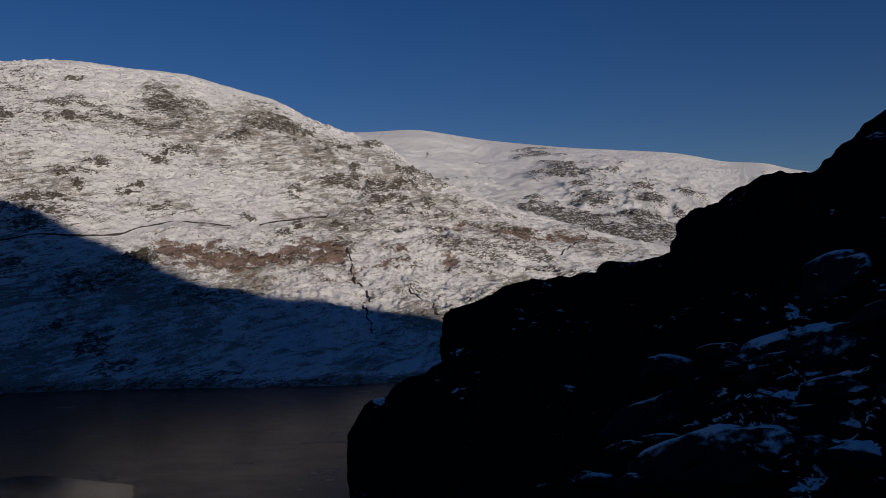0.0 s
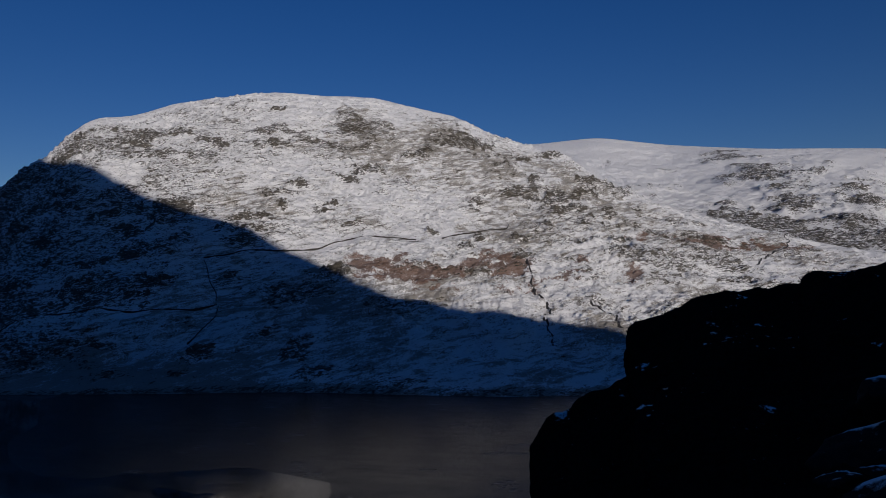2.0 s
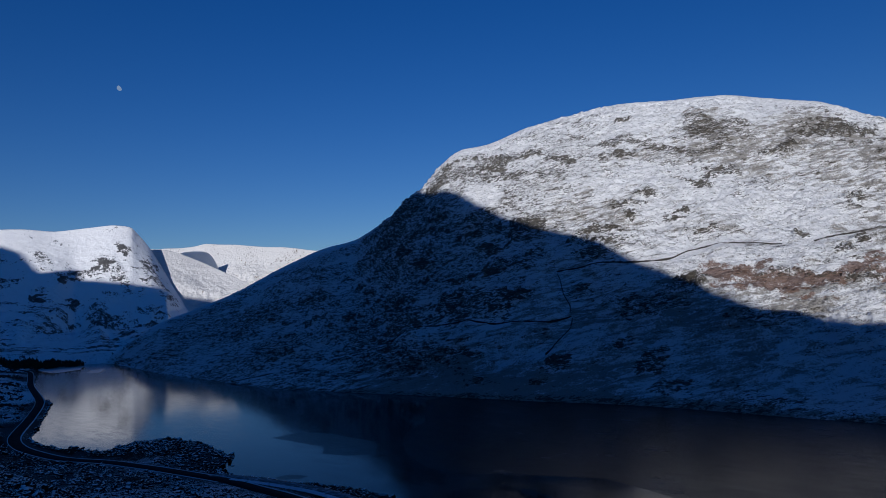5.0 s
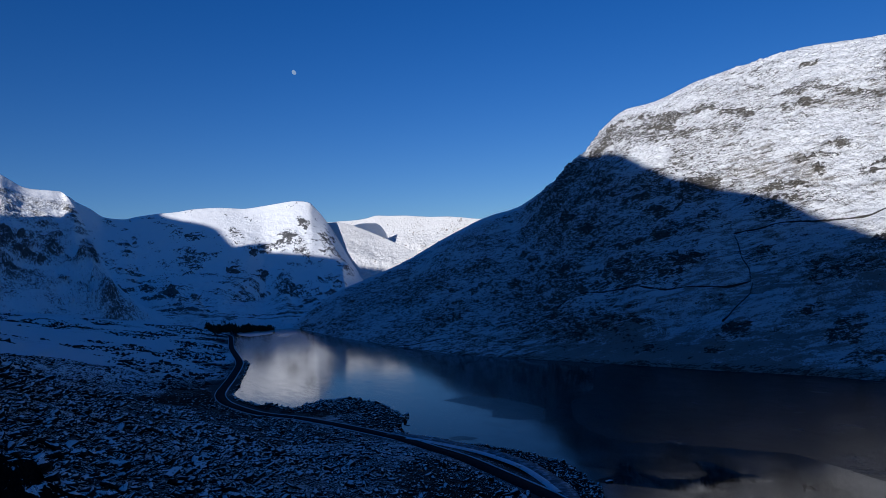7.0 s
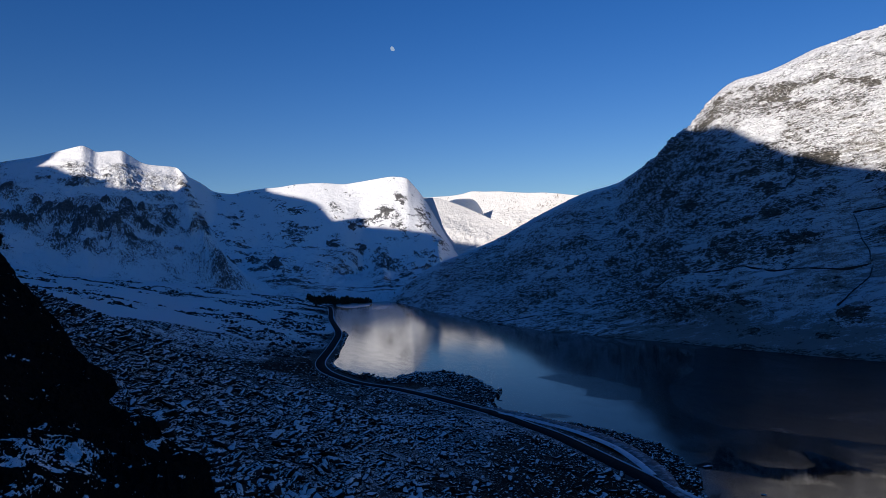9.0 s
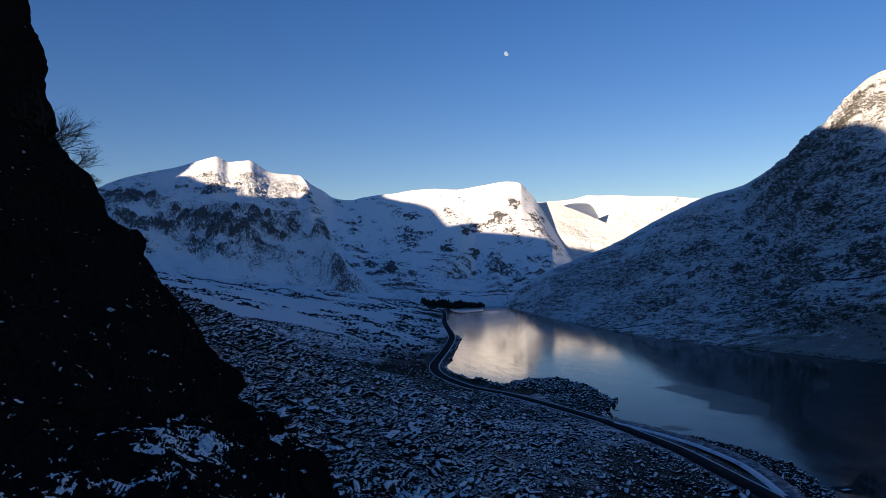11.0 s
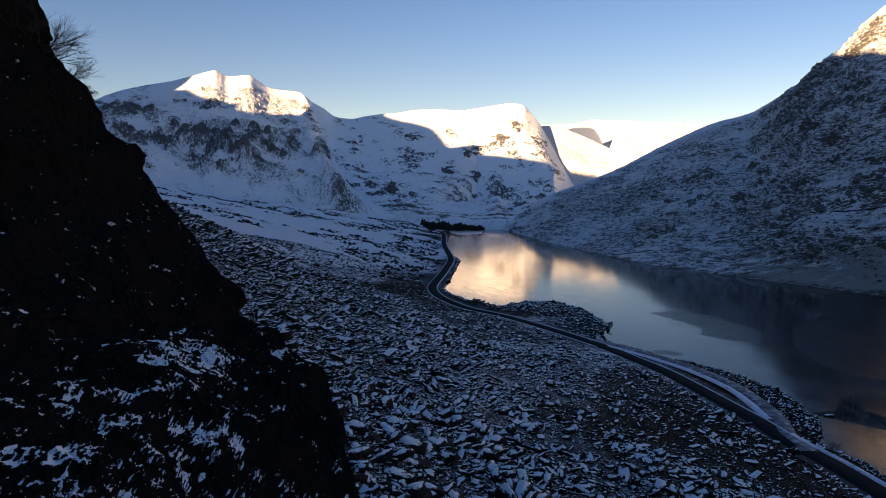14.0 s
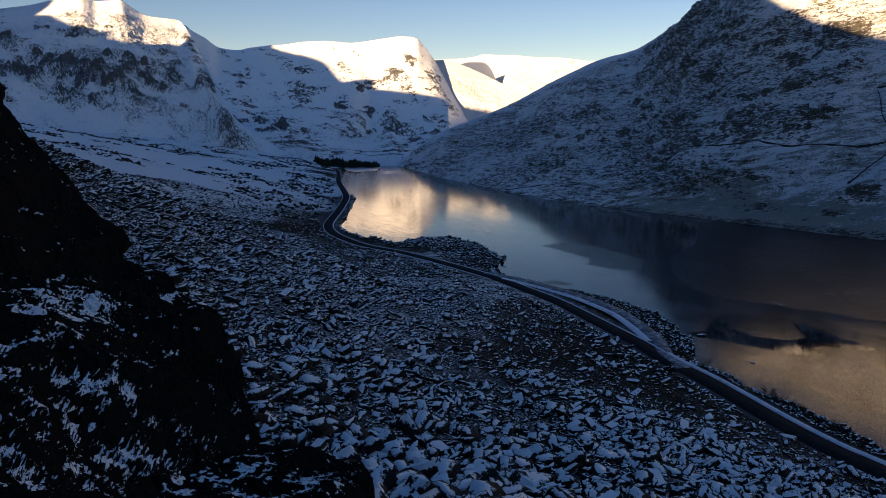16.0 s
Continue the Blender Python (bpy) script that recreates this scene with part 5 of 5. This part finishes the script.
for k in range(40):
    x, y = rnd.uniform(4, 13), rnd.uniform(13, 21)
    hit = EAST_TREE.ray_cast(Vector((x, y, 140)), Vector((0, 0, -1)))
    if not hit[0] or x < 0.38 * y:
        continue
    size = rnd.uniform(0.25, 0.65)
    lie = Vector((0, 0, 1)).lerp(hit[1] if hit[1].z > 0 else -hit[1], 0.6).to_track_quat("Z", "Y").to_matrix().to_4x4()
    ob = new("boulder", mid_rocks[k % 6])
    ob.matrix_world = Matrix.Translation(hit[0]) @ lie @ pose(0, 0, 0, 0, 0, rnd.uniform(0, 360)) @ Matrix.Scale(size, 4)
    tagged(ob, "small dark rock with thin snow on the steep slope", "boulder", "slope boulders")
small = []
for _ in range(160):
    x, y = rnd.uniform(2.5, 14), rnd.uniform(12.5, 22)
    z = drop(EAST_TREE, x, y, 140)
    if z is not None and x > 0.33 * y:
        small.append((x, y, z))
small = np.array(small)
tagged(stone_field("slope_stones", small, np.clip(rng.lognormal(math.log(0.28), 0.5, len(small)), 0.12, 0.7), 0.35, MAT_SNOWY, 21, ROUND), "loose snow-capped stones on the dark slope", "stones", kind="stuff")

for x, y, s in ((-191, 199, 3.4), (-114, 172, 2.0), (-160, 191, 1.6), (-340, 200, 2.0), (-152, 184, 1.2)):
    single_stone("lake_rock", int(-x), (x, y, -0.1), (s, s * 0.7, s * 0.4), (4, 3, -x * 7), MAT_BOULDER, "dark rock standing out of the lake ice", "lake rocks", 0.25)


# ---------------------------------------------------------------- plants
def branch_mesh(segments, sides, material, name):
    """Tapered limbs: each segment is (start, end, start radius, end radius)."""
    vs, fs = [], []
    for a, b, ra, rb in segments:
        way = (b - a).normalized()
        u = way.orthogonal().normalized()
        w = way.cross(u)
        base = len(vs)
        for p, r in ((a, ra), (b, rb)):
            for k in range(sides):
                t = 6.2832 * k / sides
                vs.append(p + (u * math.cos(t) + w * math.sin(t)) * r)
        for k in range(sides):
            j = (k + 1) % sides
            fs.append((base + k, base + j, base + sides + j, base + sides + k))
    return mesh_of(name, vs, fs, material)


def grow(rnd, start, way, length, radius, depth, out, lift, spread):
    p, r = start, radius
    steps = 4
    for k in range(steps):
        way = (way + Vector((rnd.gauss(0, 0.16), rnd.gauss(0, 0.16), rnd.gauss(0, 0.12) + lift))).normalized()
        q = p + way * (length / steps)
        out[depth].append((p, q, r, r * 0.82))
        p, r = q, r * 0.82
        if depth < 3 and k > 0:
            for _ in range(rnd.choice((2, 3, 3)) if depth < 2 else 4):
                side = Vector((rnd.gauss(0, 1), rnd.gauss(0, 1), rnd.gauss(0, 0.7))).normalized()
                grow(rnd, p, (way + side * spread).normalized(), length * rnd.uniform(0.45, 0.68), r * 0.7, depth + 1, out, lift, spread)


def bare_tree(name, place, lean, height, radius, seed, label, category, group=""):
    rnd = random.Random(seed)
    out = [[], [], [], []]
    grow(rnd, Vector((0, 0, -0.3)), Vector(lean).normalized(), height, radius, 0, out, 0.02, 0.75)
    root = new(name)
    root.location = place
    tagged(root, label, category, group)
    part("trunk", branch_mesh(out[0], 7, MAT_TWIG, "trunk"), root)
    part("limb", branch_mesh(out[1], 5, MAT_TWIG, "limb"), root)
    part("twig", branch_mesh(out[2] + out[3], 3, MAT_TWIG, "twig"), root)
    return root


def on_edge(f):
    """A point on the western crag's far edge, at a share of its stations."""
    p = np.array(CRAG_W_EDGE, float)
    i = min(int(f), len(p) - 2)
    return Vector(p[i] + (p[i + 1] - p[i]) * (f - i))


bare_tree("birch_tree", on_edge(5.55) + Vector((0.4, -2.5, -2.3)), (0.1, 0.22, 0.95), 3.5, 0.15, 4, "small leafless birch tree growing out of the crag", "tree")
bare_tree("birch_tree", on_edge(5.75) + Vector((0.2, -1.1, -0.9)), (0.1, 0.95, 0.45), 1.75, 0.08, 14, "leafless birch with level branches leaning out from the crag", "tree")
bare_tree("birch_tree", on_edge(5.1) + Vector((0.3, -1.0, -0.6)), (0.1, 0.75, 0.7), 1.8, 0.07, 21, "leafless birch with level branches leaning out from the crag", "tree")
bare_tree("birch_tree", on_edge(6.89) + Vector((0.2, -0.3, -0.2)), (0.1, 0.5, 0.8), 0.55, 0.025, 8, "tiny bare birch sapling on the crag edge", "tree")
for k, (x, y, h) in enumerate(((-159, 168, 4.2), (-135, 168, 3.8), (-131, 167.5, 3.0), (-123, 166.5, 3.4), (-111, 165, 2.6), (-250, 196, 2.2), (-268, 195, 2.0))):
    z = float(ground_height(np.array([x]), np.array([y]))[0])
    root = new("shrub")
    root.location = (x, y, max(z, 0.2))
    tagged(root, "bare dark shrub beside the lake shore", "shrub", "shore shrubs")
    for j in range(6):
        rnd2 = random.Random(60 + k * 9 + j)
        out = [[], [], [], []]
        grow(rnd2, Vector((rnd2.gauss(0, 0.4), rnd2.gauss(0, 0.4), -0.2)), Vector((rnd2.gauss(0, 0.5), rnd2.gauss(0, 0.5), 1)).normalized(), h * rnd2.uniform(0.5, 0.8), 0.07, 1, out, 0.03, 0.8)
        part("stem", branch_mesh(out[1] + out[2] + out[3], 3, MAT_TWIG, "stem"), root)


def tufts(name, places, size, blades, material, seed, label):
    """Low bushy clumps: many small upright leaves in one mesh."""
    r = np.random.default_rng(seed)
    n = len(places) * blades
    c = np.repeat(places, blades, 0)
    s = np.repeat(size, blades)[:, None]
    way = r.normal(0, 1, (n, 3))
    way[:, 2] = np.abs(way[:, 2]) + 0.15
    way /= np.linalg.norm(way, axis=1, keepdims=True)
    base = c + way * s * r.uniform(0.1, 0.75, (n, 1)) * (1, 1, 0.8)
    tip = base + (way + r.normal(0, 0.35, (n, 3))) * s * r.uniform(0.15, 0.4, (n, 1))
    side = np.cross(way, r.normal(0, 1, (n, 3)))
    side /= np.linalg.norm(side, axis=1, keepdims=True) + 1e-9
    half = side * s * 0.045
    vs = np.stack([base - half, base + half, tip], 1).reshape(-1, 3)
    me = bpy.data.meshes.new(name)
    me.vertices.add(len(vs))
    me.vertices.foreach_set("co", vs.reshape(-1))
    me.loops.add(len(vs))
    me.loops.foreach_set("vertex_index", np.arange(len(vs), dtype=np.int32))
    me.polygons.add(n)
    me.polygons.foreach_set("loop_start", np.arange(0, len(vs), 3, dtype=np.int32))
    me.polygons.foreach_set("loop_total", np.full(n, 3, np.int32))
    me.update(calc_edges=True)
    me.materials.append(material)
    return tagged(new(name, me), label, "heather", kind="stuff")


def edge_tufts(edge, lo, hi, count, size, seed, label, tree=None):
    rr = random.Random(seed)
    pts = []
    e = smooth_line(edge, 400)
    for _ in range(count):
        p = e[int(rr.uniform(lo, hi) * 399)]
        x, y, z = p[0] + rr.gauss(0, 0.25), p[1] + rr.gauss(0, 0.3), p[2] - 0.12 + rr.gauss(0, 0.06)
        if tree:
            z = drop(tree, x, y, 140.0)
            if z is None:
                continue
            z -= size * 0.5
        pts.append((x, y, z))
    pts = np.array(pts)
    return tufts("heather", pts, np.array([size * rr.uniform(0.5, 1.3) for _ in pts]), 90, MAT_HEATHER, seed, label)


edge_tufts(CRAG_E_EDGE, 0.27, 0.50, 150, 0.22, 401, "dark heather clumps along the crag's skyline", EAST_TREE)
edge_tufts(CRAG_E_EDGE, 0.5, 0.86, 140, 0.14, 402, "dark heather and moss along the rocky skyline", EAST_TREE)
edge_tufts(CRAG_W_EDGE, 0.2, 0.85, 90, 0.4, 403, "dark heather sprigs along the steep crag edge")
xy = np.concatenate([along_shore(900, -335, -60, 0.5, 13, 8), along_shore(260, -470, -330, 0.5, 40, 9)])
z = ground_height(xy[:, 0], xy[:, 1])
tufts("rough_grass", np.column_stack([xy, z]), np.random.default_rng(3).uniform(0.5, 1.3, len(xy)), 45, MAT_HEATHER, 405, "dark rough grass and heather along the lake shore")
ledge = []
rnd = random.Random(31)
for _ in range(900):
    x, y = rnd.uniform(-31, -11), rnd.uniform(-9, 6)
    hit = WEST_TREE.ray_cast(Vector((x, y, 79.5)), Vector((0, 0, -1)))
    if hit[0] and hit[1].z > 0.25:
        ledge.append(hit[0][:])
if ledge:
    ledge = np.array(ledge)
    tufts("heather", ledge, np.array([rnd.uniform(0.14, 0.42) for _ in ledge]), 60, MAT_HEATHER, 404, "brown winter heather among snow on the ledges")

# ---------------------------------------------------------------- the western end of the lake
rr = np.random.default_rng(55)
verts, faces = [], []
for _ in range(520):
    u = rr.uniform(0, 1)
    a, d = radians(74.6 - 4.9 * u ** 0.9 + rr.normal(0, 0.12)), 1364 + rr.uniform(0, 66) * (1 - 0.6 * u)
    x, y = -d * math.sin(a), d * math.cos(a)
    z, h = 2.0 + (d - 1366) * 0.17, rr.uniform(3.0, 10.0) * (1.15 - 0.6 * u) * (0.75 + 0.25 * math.sin(u * 23 + 1) + 0.2 * math.sin(u * 57))
    for ring in range(8):
        f = ring / 8
        rad = (1 - f * f) * h * 0.42 + 0.4
        for k in range(9):
            a = rr.uniform(0, 6.28)
            b = len(verts)
            c = np.array([x, y, z + h * (0.0 + 0.94 * f)])
            out = np.array([math.cos(a), math.sin(a), -0.35])
            sd = np.array([-math.sin(a), math.cos(a), 0]) * rad * 0.45
            verts += [c + (0, 0, h * 0.16), c + out * rad + sd, c + out * rad * 1.15 - (0, 0, 0.2), c + out * rad - sd]
            faces += [(b, b + 1, b + 2), (b, b + 2, b + 3)]
tagged(new("woodland", mesh_of("woodland", verts, faces, MAT_NEEDLES)), "belt of dark conifers at the head of the lake", "woodland", kind="stuff")


def cottage(place, turn, length, width, height, label):
    root = new("cottage")
    root.matrix_world = pose(*place, 0, 0, turn)
    tagged(root, label, "house")
    l, w = length / 2, width / 2
    walls = mesh_of("wall", [(-l, -w, -1), (l, -w, -1), (l, w, -1), (-l, w, -1), (-l, -w, height), (l, -w, height), (l, w, height), (-l, w, height), (-l, 0, height + w * 0.8), (l, 0, height + w * 0.8)],
                    [(0, 1, 5, 4), (2, 3, 7, 6), (1, 2, 6, 9, 5), (3, 0, 4, 8, 7)], MAT_LIME)
    part("wall", walls, root)
    for sgn in (-1, 1):
        e, r = height - 0.15, height + w * 0.8 + 0.12
        vs = [(-l - 0.3, sgn * (w + 0.35), e), (l + 0.3, sgn * (w + 0.35), e), (l + 0.3, 0, r), (-l - 0.3, 0, r)]
        vs += [(a, b, c + 0.2) for a, b, c in vs]
        part("roof", mesh_of("roof", vs, [(0, 1, 2, 3), (4, 5, 6, 7), (0, 1, 5, 4), (1, 2, 6, 5), (2, 3, 7, 6), (3, 0, 4, 7)], MAT_SLATE), root)
    for k in (-0.55, 0, 0.55):
        x = k * l
        part("window", mesh_of("window", [(x - 0.5, -w - 0.04, 1), (x + 0.5, -w - 0.04, 1), (x + 0.5, -w - 0.04, 2.1), (x - 0.5, -w - 0.04, 2.1), (x - 0.5, -w + 0.1, 1), (x + 0.5, -w + 0.1, 1), (x + 0.5, -w + 0.1, 2.1), (x - 0.5, -w + 0.1, 2.1)],
                               [(0, 1, 2, 3), (0, 4, 5, 1), (1, 5, 6, 2), (2, 6, 7, 3), (3, 7, 4, 0)], MAT_SLATE), root)
    return root


cottage((-1335, 396, 3.5), 60, 11, 6, 3.2, "small whitewashed cottage at the head of the lake")

# ---------------------------------------------------------------- the moon
bm = bmesh.new()
bmesh.ops.create_icosphere(bm, subdivisions=3, radius=16)
# the flattened half puts the moon's phase into its shape
for v in bm.verts:
    if v.co.x < 0:
        v.co.x *= 0.45
me = bpy.data.meshes.new("moon")
bm.to_mesh(me)
bm.free()
m = Nodes("moon_face_glow")
n = m.noise(0.06, 4, 0.6)
# emission stands in for sunlight on the moon's face
m.feed(m.bsdf.inputs["Emission Color"], m.mix(n, (0.55, 0.68, 0.9), (0.95, 0.95, 0.95)))
m.bsdf.inputs["Emission Strength"].default_value = 0.35
me.materials.append(m.done((0.0, 0.0, 0.0), 1.0, spec=0.0))
me.polygons.foreach_set("use_smooth", np.ones(len(me.polygons), bool))
moon = new("moon", me)
a, e, d = radians(67.2), radians(16.85), 4600
moon.matrix_world = look((-d * math.sin(a) * math.cos(e), d * math.cos(a) * math.cos(e), EYE_Z + d * math.sin(e)), (0, 0, EYE_Z), -35)
tagged(moon, "pale gibbous moon in the daylight sky", "moon", kind="structure")
